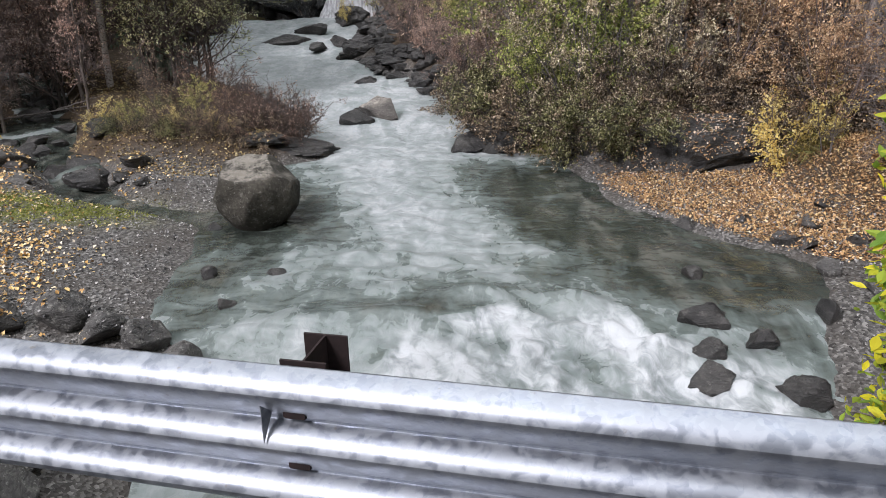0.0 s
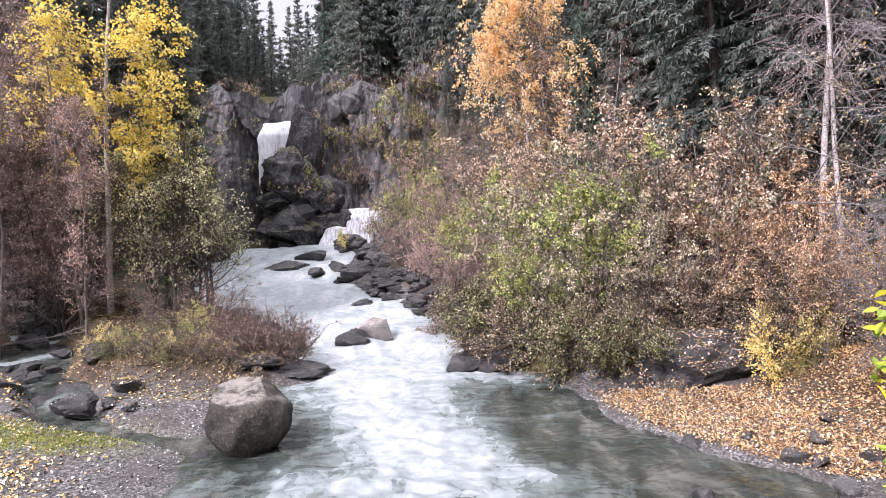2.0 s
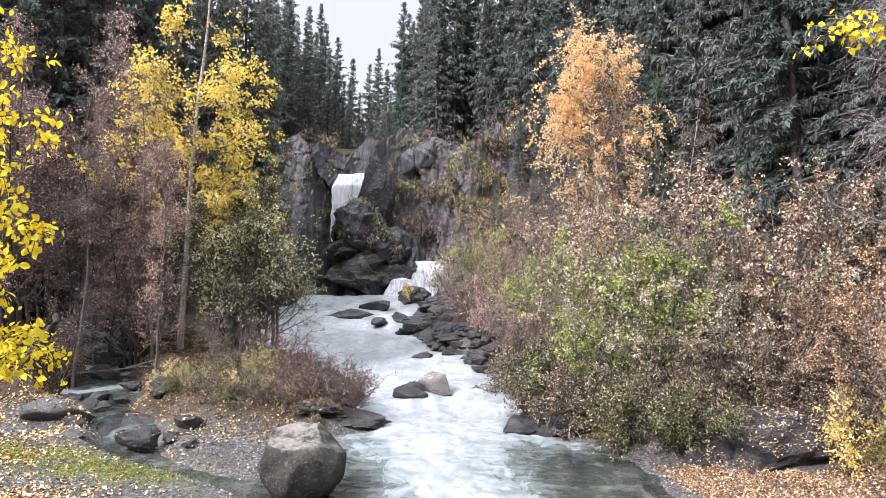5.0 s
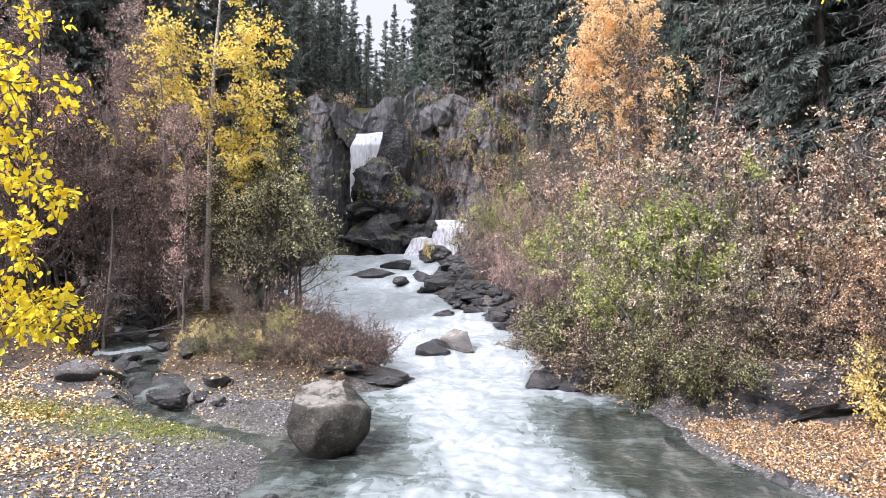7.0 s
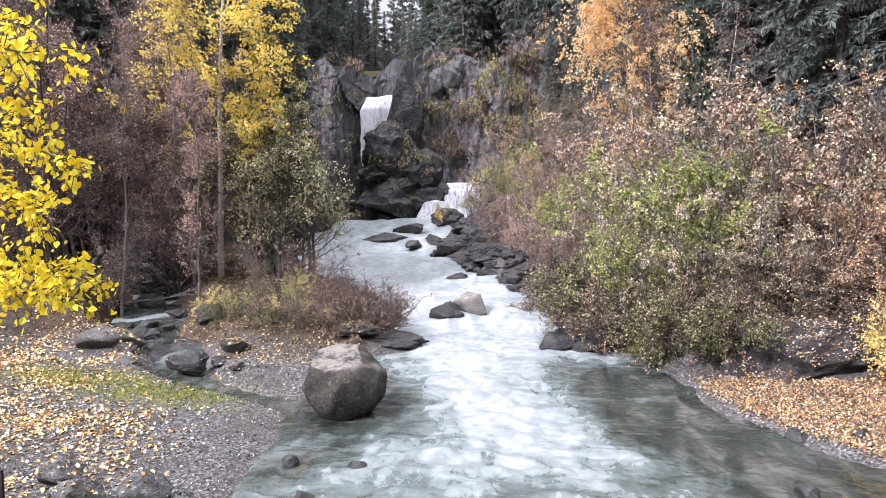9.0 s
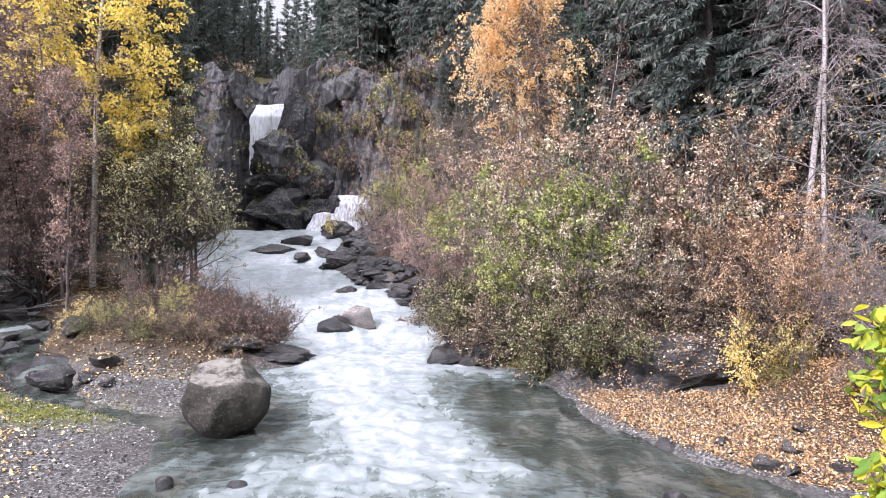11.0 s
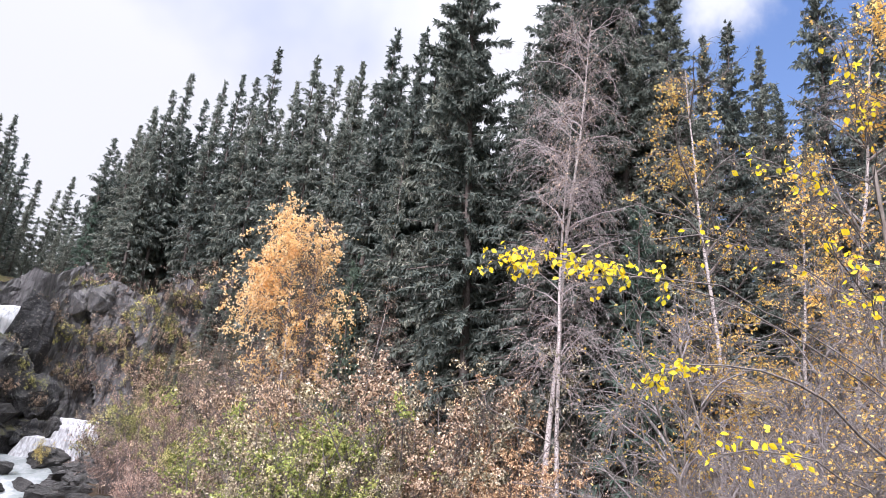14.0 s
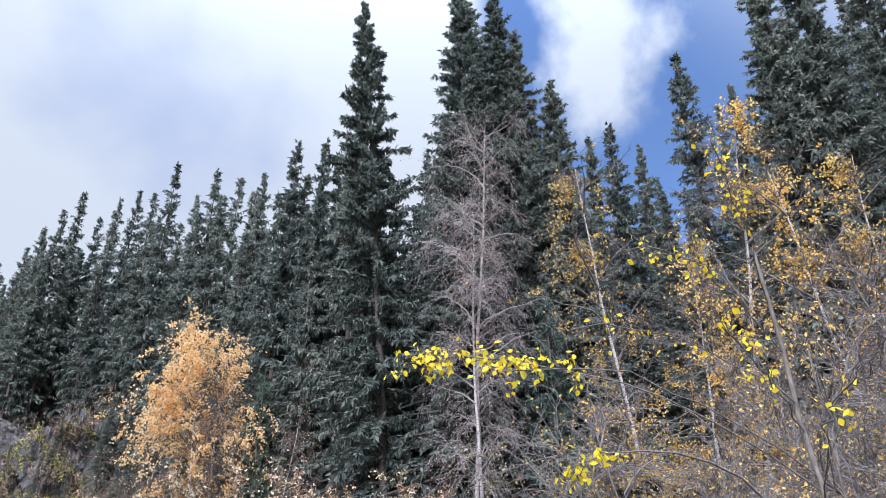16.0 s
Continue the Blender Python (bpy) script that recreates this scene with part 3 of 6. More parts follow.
def place_z(x, y):
    return float(ground_height(np.array([x]), np.array([y]))[0])


def spaced(lo, a, b, hi, step, growth=1.16):
    mid = np.arange(a, b + step / 2, step)
    out, s, v = [], step, b
    while v < hi:
        s *= growth
        v += s
        out.append(v)
    pre, s, v = [], step, a
    while v > lo:
        s *= growth
        v -= s
        pre.append(v)
    return np.concatenate([pre[::-1], mid, out])


def grid_faces(nx, ny):
    i, j = np.meshgrid(np.arange(nx - 1), np.arange(ny - 1), indexing="ij")
    a = i * ny + j
    return np.stack([a, a + ny, a + ny + 1, a + 1], axis=-1).reshape(-1, 4)


def build_ground():
    xs, ys = spaced(-700, -17, 14, 700, 0.30), spaced(-500, 2, 50, 900, 0.30)
    X, Y = np.meshgrid(xs, ys, indexing="ij")
    Z = np.minimum(ground_height(X, Y), 60)
    me = np_mesh("ground", np.stack([X, Y, Z], -1).reshape(-1, 3), grid_faces(len(xs), len(ys)), M_GROUND, True)
    left, right = edge_l(Y) - X, X - edge_r(Y)
    soil = np.clip(ease(18.7, 19.5, Y) * ease(0.3, 1.5, np.maximum(left, right)) + ease(8.5, 10.5, left) + ease(3.6, 5, right) + ease(49, 51, Y), 0, 1)
    green = np.exp(-(((X + 8.3) / 1.7) ** 2 + ((Y - 15.2) / 0.9) ** 2)) + np.exp(-(((X + 11.0) / 1.6) ** 2 + ((Y - 15.6) / 0.6) ** 2))
    moss = np.clip(green * 1.5 + 0.4 * soil * ease(44, 52, Y), 0, 1)
    for name, values in (("soil", soil), ("moss", moss)):
        me.attributes.new(name, "FLOAT", "POINT").data.foreach_set("value", values.astype(np.float32).ravel())
    tagged(new("ground", me), "gravel banks, forest soil and steep wooded hillside", "ground", "", "structure")


# where the water breaks over the sill below the pool: x, and how far up the stream it starts
SILL = ([-2.2, -1.15, -0.73, 0.0, 1.2, 1.9, 2.4, 2.8, 3.0, 3.5, 4.3, 5.4], [6.5, 8.5, 9.3, 10.1, 10.4, 9.95, 10.1, 10.5, 9.4, 9.3, 8.7, 7.8])


def stream_sheet(name, xs_left, xs_right, ys, n, z_of, foam_of, label):
    u = np.linspace(0, 1, n)
    Y = np.repeat(ys[:, None], n, 1)
    X = xs_left(ys)[:, None] * (1 - u) + xs_right(ys)[:, None] * u
    foam = foam_of(X, Y)
    Z = z_of(X, Y, foam)
    me = np_mesh(name, np.stack([X, Y, Z], -1).reshape(-1, 3), grid_faces(len(ys), n)[:, ::-1], M_WATER, True)
    me.attributes.new("foam", "FLOAT", "POINT").data.foreach_set("value", foam.astype(np.float32).ravel())
    churn = ease(-0.2, 0.5, np.interp(X, *SILL) - Y) * (1 - ease(12, 14, Y))
    me.attributes.new("churn", "FLOAT", "POINT").data.foreach_set("value", churn.astype(np.float32).ravel())
    return tagged(new(name, me), label, "water", "", "structure")


def blob(X, Y, x, y, rx, ry):
    return np.exp(-(((X - x) / rx) ** 2 + ((Y - y) / ry) ** 2))


def main_foam(X, Y):
    mid = 0.5 * (edge_l(Y) + edge_r(Y))
    half = 0.5 * (edge_r(Y) - edge_l(Y))
    u = (X - mid) / half
    wander = fbm(X, Y * 0.5, 0, 0.9, 3)
    upper = 0.92 * ease(17.0, 20.5, Y + 0.5 * wander) * (1 - 0.22 * ease(0.75, 1.0, np.abs(u)))
    centre = -1.0 + 0.30 * (17 - Y)
    tongue = 0.92 * np.exp(-np.abs((X - centre + 0.3 * wander) / (2.2 - 0.06 * (17 - Y))) ** 2.6) * ease(9.6, 13.6, Y)
    below = np.interp(X, *SILL) - Y + 0.22 * fbm(X, Y, 0, 2.3, 3)
    crest = fbm(X * 0.9, Y, 4.0, 2.0, 3)
    fall = (0.72 + 0.60 * crest) * ease(-0.15, 0.45, below)
    holes = 0.55 * blob(X, Y, 0.33, 8.8, 0.5, 0.28) + 0.45 * blob(X, Y, 1.4, 7.7, 0.45, 0.3) + 0.5 * blob(X, Y, -0.1, 9.35, 0.4, 0.2) + 0.4 * blob(X, Y, 2.2, 8.6, 0.35, 0.3)
    swirl = 0.58 + 0.36 * fbm(X, Y * 0.8, 9.0, 1.5, 3)
    near = swirl * (1 - ease(12.5, 15, Y)) * (1 - 0.75 * ease(2.2, 4.0, X) * ease(9.8, 10.8, Y))
    humps = 0.38 * blob(X, Y, -0.5, 10.1, 0.9, 0.35) + 0.4 * blob(X, Y, 0.5, 10.8, 0.6, 0.25) + 0.4 * blob(X, Y, 2.05, 10.5, 0.35, 0.22)
    still = 0.62 * blob(X, Y, 3.9, 15.6, 2.2, 3.2) + 0.5 * blob(X, Y, 5.0, 11.8, 2.0, 1.9) + 0.32 * blob(X, Y, -3.6, 14.0, 0.8, 1.9)
    shallow = 0.30 * ease(0.62, 0.95, np.abs(u)) * (1 - ease(16, 19, Y)) * ease(9.5, 11, Y)
    f = np.maximum.reduce([upper, tongue, fall - holes, near - humps]) - still * (1 - upper) - shallow
    return np.clip(f + 0.10 * fbm(X, Y, 0, 1.1, 3), 0, 1)


def main_z(X, Y, foam):
    below = ease(-0.2, 0.6, np.interp(X, *SILL) - Y)
    z = level(Y) + (0.025 + 0.075 * np.clip(foam, 0.2, 0.8)) * fbm(X, Y * 0.7, 0, 2.2, 4) + 0.03 * foam * fbm(X, Y, 2, 7.0, 3)
    z = z + below * (0.11 * fbm(X, Y * 0.9, 1.0, 2.6, 3) + 0.05 * fbm(X, Y, 5.0, 6.5, 2))
    humps = blob(X, Y, 0.5, 10.55, 0.6, 0.3) + blob(X, Y, 2.05, 10.3, 0.5, 0.3) + 0.8 * blob(X, Y, -0.6, 9.9, 0.9, 0.4) + 0.7 * blob(X, Y, 3.2, 8.8, 0.6, 0.4) + 0.6 * blob(X, Y, -2.2, 9.6, 0.9, 0.5)
    # standing waves across the current where the tongue runs out into the pool
    waves = 0.045 * np.sin(7.6 * (Y + 0.10 * (X + 1.0) ** 2) + 1.4 * fbm(X, Y, 0, 1.3, 2)) * blob(X, Y, -1.0, 12.4, 1.5, 1.7)
    steps = 0.09 * np.sin(Y * 1.1 + 0.9 * np.sin(X)) * ease(19, 24, Y)
    return z + 0.20 * humps + waves + steps


def side_z(X, Y, foam):
    return np.interp(Y, *SIDE_LEVEL) - 0.03 + 0.04 * fbm(X, Y, 0, 3.0, 3) + 0.08 * np.sin(Y * 1.7) * ease(22, 24, Y)


def side_foam(X, Y):
    fall = np.exp(-((Y - 18.5) / 0.8) ** 2)
    lip = np.clip(np.sin(Y * 2.3 + 0.9 * np.sin(X * 1.7)), 0, 1) ** 3
    return np.clip(1.05 * lip * ease(20.0, 21.5, Y) + 0.22 * fall + 0.3 * ease(28, 32, Y) - 0.12 + 0.25 * fbm(X, Y, 0, 2.0, 3), 0, 1)


def build_water():
    ys = np.concatenate([np.arange(-40, 4, 0.6), np.arange(4, 17, 0.08), np.arange(17, 49.3, 0.2)])
    stream_sheet("water_stream", lambda y: edge_l(y) - 0.5, lambda y: edge_r(y) + 0.5, ys, 120, main_z, main_foam,
                 "white rushing mountain stream with grey-green pools")
    ys = np.arange(14.9, 42, 0.12)
    stream_sheet("water_side", lambda y: np.interp(y, *SIDE) - 0.75 - 0.55 * ease(18, 20.5, y), lambda y: np.interp(y, *SIDE) + 0.75 + 0.55 * ease(18, 20.5, y), ys, 26, side_z, side_foam,
                 "small side stream running over dark rocks")


# ---------------------------------------------------------------- cliff and waterfalls
def cliff_mesh(name, x0, x1, z0, z1, depth, material, nx=240, nz=110, ragged=2.0):
    """A rock face in slabs and ledges, with its top edge uneven and its back closed."""
    xs, zs = np.linspace(x0, x1, nx), np.linspace(0, 1, nz)
    X, S = np.meshgrid(xs, zs, indexing="ij")
    top = z1 + ragged * fbm(X[:, :1], 0 * X[:, :1], 5.0, 0.55, 3)
    Z = z0 + (top - z0) * S
    Y = depth(X, Z)
    u1 = X * 0.26 + 0.06 * Z + 0.35 * fbm(X * 0.4, Z * 0.3, 1.0, 1.0, 2)
    u2 = 0.95 * X - 0.30 * Z + 0.4 * fbm(X * 0.6, Z * 0.5, 3.0, 1.0, 2)
    u3 = 0.55 * Z + 0.22 * X + 0.5 * fbm(X * 0.5, Z * 0.4, 6.0, 1.0, 2)
    Y = Y + 1.2 * (u1 % 1.0) + 0.22 * (u2 % 1.0) + 0.10 * (u3 % 1.0) - 0.9 + 0.30 * fbm(X * 1.6, Z * 0.35, 4.0, 1.6, 4) + 0.10 * fbm(X, Z, 2.0, 4.5, 3)
    front = np.stack([X, Y, Z], -1)
    back = np.stack([X[:, -1], Y[:, -1] + 3.5, Z[:, -1] - 0.4], -1)[:, None]
    v = np.concatenate([front, back], 1)
    return np_mesh(name, v.reshape(-1, 3), grid_faces(nx, nz + 1), material, False)


def face_depth(X, Z):
    """How far up the valley the face lies: an alcove behind the upper fall, a buttress beside it."""
    base = 53.6 + 0.14 * Z
    alcove = 1.5 * np.exp(-((X + 11.8) / 1.5) ** 2)
    buttress = -1.4 * np.exp(-((X + 9.4) / 0.7) ** 2) * ease(6, 12, Z + 3)
    pillar = -1.1 * np.exp(-((X + 15.0) / 1.0) ** 2)
    turn = -2.2 * ease(-5.5, -1.0, X) - 2.5 * ease(-18, -24, X)
    return base + alcove + buttress + pillar + turn


def sheet_of_water(name, path, widths, label, drops=26, across=24, material=None):
    """A falling sheet along a path of (x, y, z), bulging towards the viewer."""
    path = np.array(path)
    t = np.linspace(0, len(path) - 1, drops)
    P = np.stack([np.interp(t, np.arange(len(path)), path[:, i]) for i in range(3)], -1)
    W = np.interp(t, np.arange(len(path)), widths)
    u = np.linspace(-0.5, 0.5, across)
    X = P[:, :1] + W[:, None] * u * (1 + 0.12 * fbm(P[:, 2:3] * 1.7, 0 * u[None] + np.sign(u)[None] * 3.0, 0, 1.0, 3)) + 0.06 * fbm(P[:, 2:3] * 2, u[None] * 9, 0, 1.0, 2)
    Y = P[:, 1:2] - 0.25 * np.cos(u * 2.6)[None] + 0.12 * fbm(X * 4, P[:, 2:3] * 0.7, 0, 1.0, 3)
    Z = P[:, 2:3] + 0 * X + 0.05 * fbm(X * 3, 0 * X, 0, 1.0, 2)
    return part("sheet", np_mesh(name, np.stack([X, Y, Z], -1).reshape(-1, 3), grid_faces(drops, across), material or M_FALL, True), None, label)


def build_cliff():
    cliff = tagged(new("cliff", cliff_mesh("cliff", -30, 2.5, -1.5, 12.9, face_depth, M_CLIFF)),
                   "dark layered rock cliff with mossy ledges behind the falls", "cliff", "", "structure")
    upper = thing("waterfall", (0, 0, 0), "narrow white upper waterfall pouring from a notch in the cliff", "waterfall")
    a = sheet_of_water("upper_sheet", [(-9.2, 56.5, 10.3), (-10.7, 54.0, 9.75), (-11.35, 53.1, 8.8), (-11.6, 52.8, 7.2), (-11.7, 52.7, 5.6), (-11.8, 52.6, 4.4)], [1.8, 3.3, 2.4, 1.8, 1.6, 1.4], "", 60, 30, M_FULLFALL)
    a.parent = upper
    lower = thing("waterfall", (0, 0, 0), "short white lower waterfall spilling over a rock lip into the stream", "waterfall")
    b = sheet_of_water("lower_sheet", [(-4.65, 51.5, 3.0), (-4.65, 50.0, 2.9), (-4.55, 49.6, 2.3), (-4.4, 49.3, 1.2), (-4.1, 48.9, 0.3)], [2.2, 2.3, 2.5, 3.0, 4.2], "", 60, 40)
    b.parent = lower
    c = sheet_of_water("step_sheet", [(-6.3, 49.9, 1.75), (-6.5, 49.3, 1.6), (-6.7, 49.0, 0.9), (-6.8, 48.6, 0.4)], [1.1, 1.5, 1.9, 2.1], "")
    c.parent = lower


# ---------------------------------------------------------------- stones
def rock_mesh(name, seed, material, size=(1, 1, 1), cuts=7, rough=0.16, level_of=4, smooth=True, strata=0.0, flats=()):
    """A stone: a ball cut flat by several planes, then worn."""
    rng = np.random.default_rng(seed)
    bm = bmesh.new()
    bmesh.ops.create_icosphere(bm, subdivisions=level_of, radius=1.0)
    co = np.array([v.co[:] for v in bm.verts])
    for *n, d in list(flats) + [(*rng.normal(size=3), rng.uniform(0.45, 0.85)) for _ in range(cuts)]:
        n = unit(np.array(n))
        over = np.maximum(co @ n - d, 0)
        co = co - over[:, None] * n * 0.96
    off = rng.uniform(0, 50)
    co = co * (1 + rough * fbm(co[:, 0] + off, co[:, 1], co[:, 2], 1.6, 3) + 0.3 * rough * fbm(co[:, 0] + off, co[:, 1], co[:, 2] * 1.8, 6.0, 3))[:, None]
    if strata:
        band = co[:, 2] * 4.5 + 0.8 * fbm(co[:, 0] + off, co[:, 1], 0, 1.2, 2)
        co[:, :2] *= (1 + strata * (np.sin(np.floor(band) * 2.4 + off) + 0.5 * (band % 1.0)))[:, None]
    co = co * np.array(size)
    for v, c in zip(bm.verts, co):
        v.co = c
    me = bpy.data.meshes.new(name)
    bm.to_mesh(me)
    bm.free()
    me.polygons.foreach_set("use_smooth", np.full(len(me.polygons), smooth))
    me.materials.append(material)
    return me


def angular_rock(name, seed, material, points=15, cuts=3, rough=0.07, strata=0.0, flat=1.0):
    """A broken stone: the hull of a few corners, split finer and roughened, with facets and edges."""
    rng = np.random.default_rng(seed)
    bm = bmesh.new()
    for p in unit(rng.normal(size=(points, 3))) * rng.uniform(0.8, 1.1, (points, 1)):
        bm.verts.new((p[0], p[1], p[2] * flat))
    hull = bmesh.ops.convex_hull(bm, input=bm.verts[:])
    bmesh.ops.delete(bm, geom=[g for g in hull["geom_interior"] if isinstance(g, bmesh.types.BMVert)], context="VERTS")
    bmesh.ops.subdivide_edges(bm, edges=bm.edges[:], cuts=cuts, use_grid_fill=True)
    bmesh.ops.triangulate(bm, faces=bm.faces[:])
    co = np.array([v.co[:] for v in bm.verts])
    off = rng.uniform(0, 50)
    n1 = fbm(co[:, 0] + off, co[:, 1], co[:, 2], 2.2, 3)
    n2 = fbm(co[:, 0] + off, co[:, 1], co[:, 2], 7.0, 3)
    co = co * (1 + rough * (1.2 * n1 + 0.8 * n2))[:, None]
    if strata:
        band = co[:, 2] * 5.0 + 1.2 * co[:, 0] + 0.6 * n1
        co[:, :2] *= (1 + strata * (np.sin(np.floor(band) * 2.4 + off) + 0.4 * (band % 1.0)))[:, None]
    for v, c in zip(bm.verts, co):
        v.co = c
    me = bpy.data.meshes.new(name)
    bm.to_mesh(me)
    bm.free()
    me.polygons.foreach_set("use_smooth", np.full(len(me.polygons), True))
    me.set_sharp_from_angle(angle=radians(38))
    me.materials.append(material)
    return me


ROCKS = {}


def rock(kind, x, y, z, sx, sy, sz, turn=0.0, tilt=0.0, label="", group="river stones", name="rock", category="rock"):
    """A stone of one of a few kinds, sx by sy by sz metres, centred at x, y, z."""
    ob = new(name, ROCKS[kind])
    ob.matrix_basis = pose(x, y, z, tilt, tilt * 0.6, turn) @ Matrix.Diagonal((sx / 2, sy / 2, sz / 2, 1))
    return tagged(ob, label, category, group)


def build_rocks():
    for i in range(5):
        ROCKS["wet%d" % i] = angular_rock("wet_rock", 10 + i, M_WET, 18, 5, 0.15)
        ROCKS["dry%d" % i] = rock_mesh("dry_rock", 30 + i, M_ROCK, (1, 1, 1), 8, 0.13, 4)
    for i in range(4):
        ROCKS["round%d" % i] = rock_mesh("worn_rock", 80 + i, M_WET, (1, 1, 1), 9, 0.14, 4)
    ROCKS["brown"] = angular_rock("brown_rock", 51, M_BROWNROCK, 16, 4)
    ROCKS["slab"] = angular_rock("slab_rock", 54, M_WET, 24, 7, 0.15, 0.05)
    ROCKS["crag"] = angular_rock("crag", 61, M_CRAG, 20, 9, 0.17, 0.03)
    ROCKS["crag2"] = angular_rock("crag", 67, M_CRAG, 18, 9, 0.16, 0.03)
    wet = "dark wet rock standing in the rushing stream"
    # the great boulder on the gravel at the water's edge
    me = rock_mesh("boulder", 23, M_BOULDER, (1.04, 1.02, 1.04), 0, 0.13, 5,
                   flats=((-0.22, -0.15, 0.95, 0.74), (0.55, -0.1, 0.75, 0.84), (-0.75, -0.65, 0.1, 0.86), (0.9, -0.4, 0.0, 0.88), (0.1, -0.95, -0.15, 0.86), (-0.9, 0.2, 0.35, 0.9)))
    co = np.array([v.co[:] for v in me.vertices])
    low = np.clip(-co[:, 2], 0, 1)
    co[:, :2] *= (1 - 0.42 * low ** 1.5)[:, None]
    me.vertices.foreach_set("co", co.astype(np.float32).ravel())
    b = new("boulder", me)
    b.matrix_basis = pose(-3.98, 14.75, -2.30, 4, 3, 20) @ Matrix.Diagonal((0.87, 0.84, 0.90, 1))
    tagged(b, "big rounded grey-brown boulder with lichen spots and a paler top", "boulder")
    # stones in midstream
    rock("wet0", -2.9, 24.3, -2.25, 1.5, 1.0, 0.8, 20, 8, wet)
    rock("brown", -1.95, 24.9, -2.05, 1.7, 1.2, 1.0, -15, 5, "brown-topped rock in midstream beside a darker one")
    rock("wet1", -3.1, 31.2, -1.75, 1.2, 0.8, 0.55, 0, 0, wet)
    # stones below the lower fall
    rock("wet2", -8.6, 41.6, -0.55, 3.0, 1.6, 1.0, 5, 4, wet)
    rock("wet4", -7.3, 43.5, -0.15, 2.2, 1.4, 0.9, 12, -6, wet)
    rock("slab", -5.35, 46.2, 0.4, 2.7, 2.0, 1.9, 8, 3, "large dark rock in front of the lower fall")
    rock("slab", -3.0, 46.4, 0.3, 3.2, 2.0, 1.1, -18, 8, "sloping dark slab below the lower fall")
    rock("wet3", -4.2, 44.6, 0.0, 2.0, 1.5, 0.9, 30, 6, wet)
    rock("wet1", -6.5, 39.5, -0.75, 1.3, 0.9, 0.6, 60, 0, wet)
    rock("wet0", -5.5, 40.4, -0.6, 1.6, 1.1, 0.8, 110, 0, wet)
    # the crag between the two falls and its shoulders
    crag = thing("crag", (-9.4, 51.2, 0.3), "dark mossy crag of broken ledges between the two falls", "rock")
    rng = np.random.default_rng(12)
    ROCKS["dome"] = angular_rock("crag_dome", 63, M_CRAG, 34, 9, 0.18, 0.05)
    # a domed head, a shoulder, a layered foot and one tilted slab
    for kind, x, y, z, sx, sy, sz, tilt, turn in (("dome", -0.80, -0.2, 4.95, 2.25, 1.7, 2.15, 8, 20), ("crag2", 1.55, 0.1, 4.0, 1.9, 1.5, 1.9, 14, 50), ("crag", -0.2, 0.3, 3.4, 2.75, 1.6, 1.9, 4, 10),
                                                  ("crag2", 0.0, 0.0, 1.5, 3.3, 2.6, 2.2, 3, 80), ("crag", 1.9, -0.2, 1.2, 1.9, 1.6, 1.6, 6, 130), ("slab", 0.3, -1.5, 2.05, 1.35, 0.6, 1.0, 38, 8), ("slab", -1.4, -1.2, 3.25, 1.1, 0.8, 0.4, 4, 0)):
        p = part("core", ROCKS[kind], crag)
        p.matrix_basis = pose(x, y, z, 0, -tilt, turn) @ Matrix.Diagonal((sx, sy, sz, 1))
    for i in range(34):
        h = rng.uniform(0, 1)
        x, z = rng.uniform(-2.4, 3.0 - 1.6 * h), 0.2 + 5.2 * h
        block = part("block", ROCKS[("dome", "crag2", "crag", "slab")[i % 4]], crag)
        block.matrix_basis = pose(x, -1.5 + 1.2 * h + rng.uniform(-0.3, 0.2) + 0.22 * abs(x), z, rng.uniform(-12, 12), 14 + rng.uniform(-10, 10), rng.uniform(0, 360)) @ Matrix.Diagonal((rng.uniform(0.4, 0.9), rng.uniform(0.4, 0.8), rng.uniform(0.3, 0.8), 1))
    rock("slab", -4.7, 50.9, 1.7, 3.2, 2.4, 2.4, 0, 0, "rock lip under the lower fall", "", "rock", "rock")
    rock("slab", -6.6, 50.0, 0.9, 2.0, 1.6, 1.6, 40, 0, "rock step beside the lower fall", "", "rock", "rock")
    for x, y, z, sx, sy, sz, a in ((-6.0, 49.9, 2.15, 1.1, 1.3, 1.9, 20), (-3.05, 50.0, 2.2, 1.2, 1.3, 2.2, 70), (-5.5, 49.6, 0.75, 1.0, 0.9, 1.0, 45)):
        rock("slab", x, y, z, sx, sy, sz, a, 4, "dark wet rock beside the lower fall", "", "rock", "rock")
    ROCKS["grey"] = angular_rock("grey_crag", 71, M_CLIFFGREY, 20, 7, 0.08, 0.05)
    for x, y, z, sx, sy, sz, a in ((-15.6, 55.6, 10.3, 3.4, 2.6, 4.2, 20), (-5.6, 54.9, 11.4, 2.2, 1.8, 3.2, 40), (-6.8, 54.9, 11.0, 1.6, 1.6, 3.0, 10)):
        rock("grey", x, y, z, sx, sy, sz, a, 5, "pale grey rock outcrop on the cliff", "cliff outcrops", "outcrop", "rock")
    rock("crag2", -9.2, 53.4, 8.2, 3.0, 2.2, 7.4, 25, 6, "smooth dark rock buttress beside the upper fall", "cliff outcrops", "outcrop", "rock")
    # the dark bank rocks on both shores
    rock("slab", 2.0, 21.0, -2.35, 3.0, 2.2, 1.3, 10, 5, "dark wet rock on the bank under the bushes", "bank rocks")
    rock("wet2", 0.9, 20.9, -2.55, 1.6, 1.3, 0.8, 40, 0, "dark wet rock on the bank under the bushes", "bank rocks")
    rock("slab", 6.9, 18.65, -2.45, 5.2, 2.6, 2.4, 5, -2, "big dark bank rock sprinkled with fallen leaves", "bank rocks")
    rock("slab", 4.2, 19.8, -2.3, 3.0, 2.2, 1.2, -20, 0, "dark bank rock under overhanging shrubs", "bank rocks")
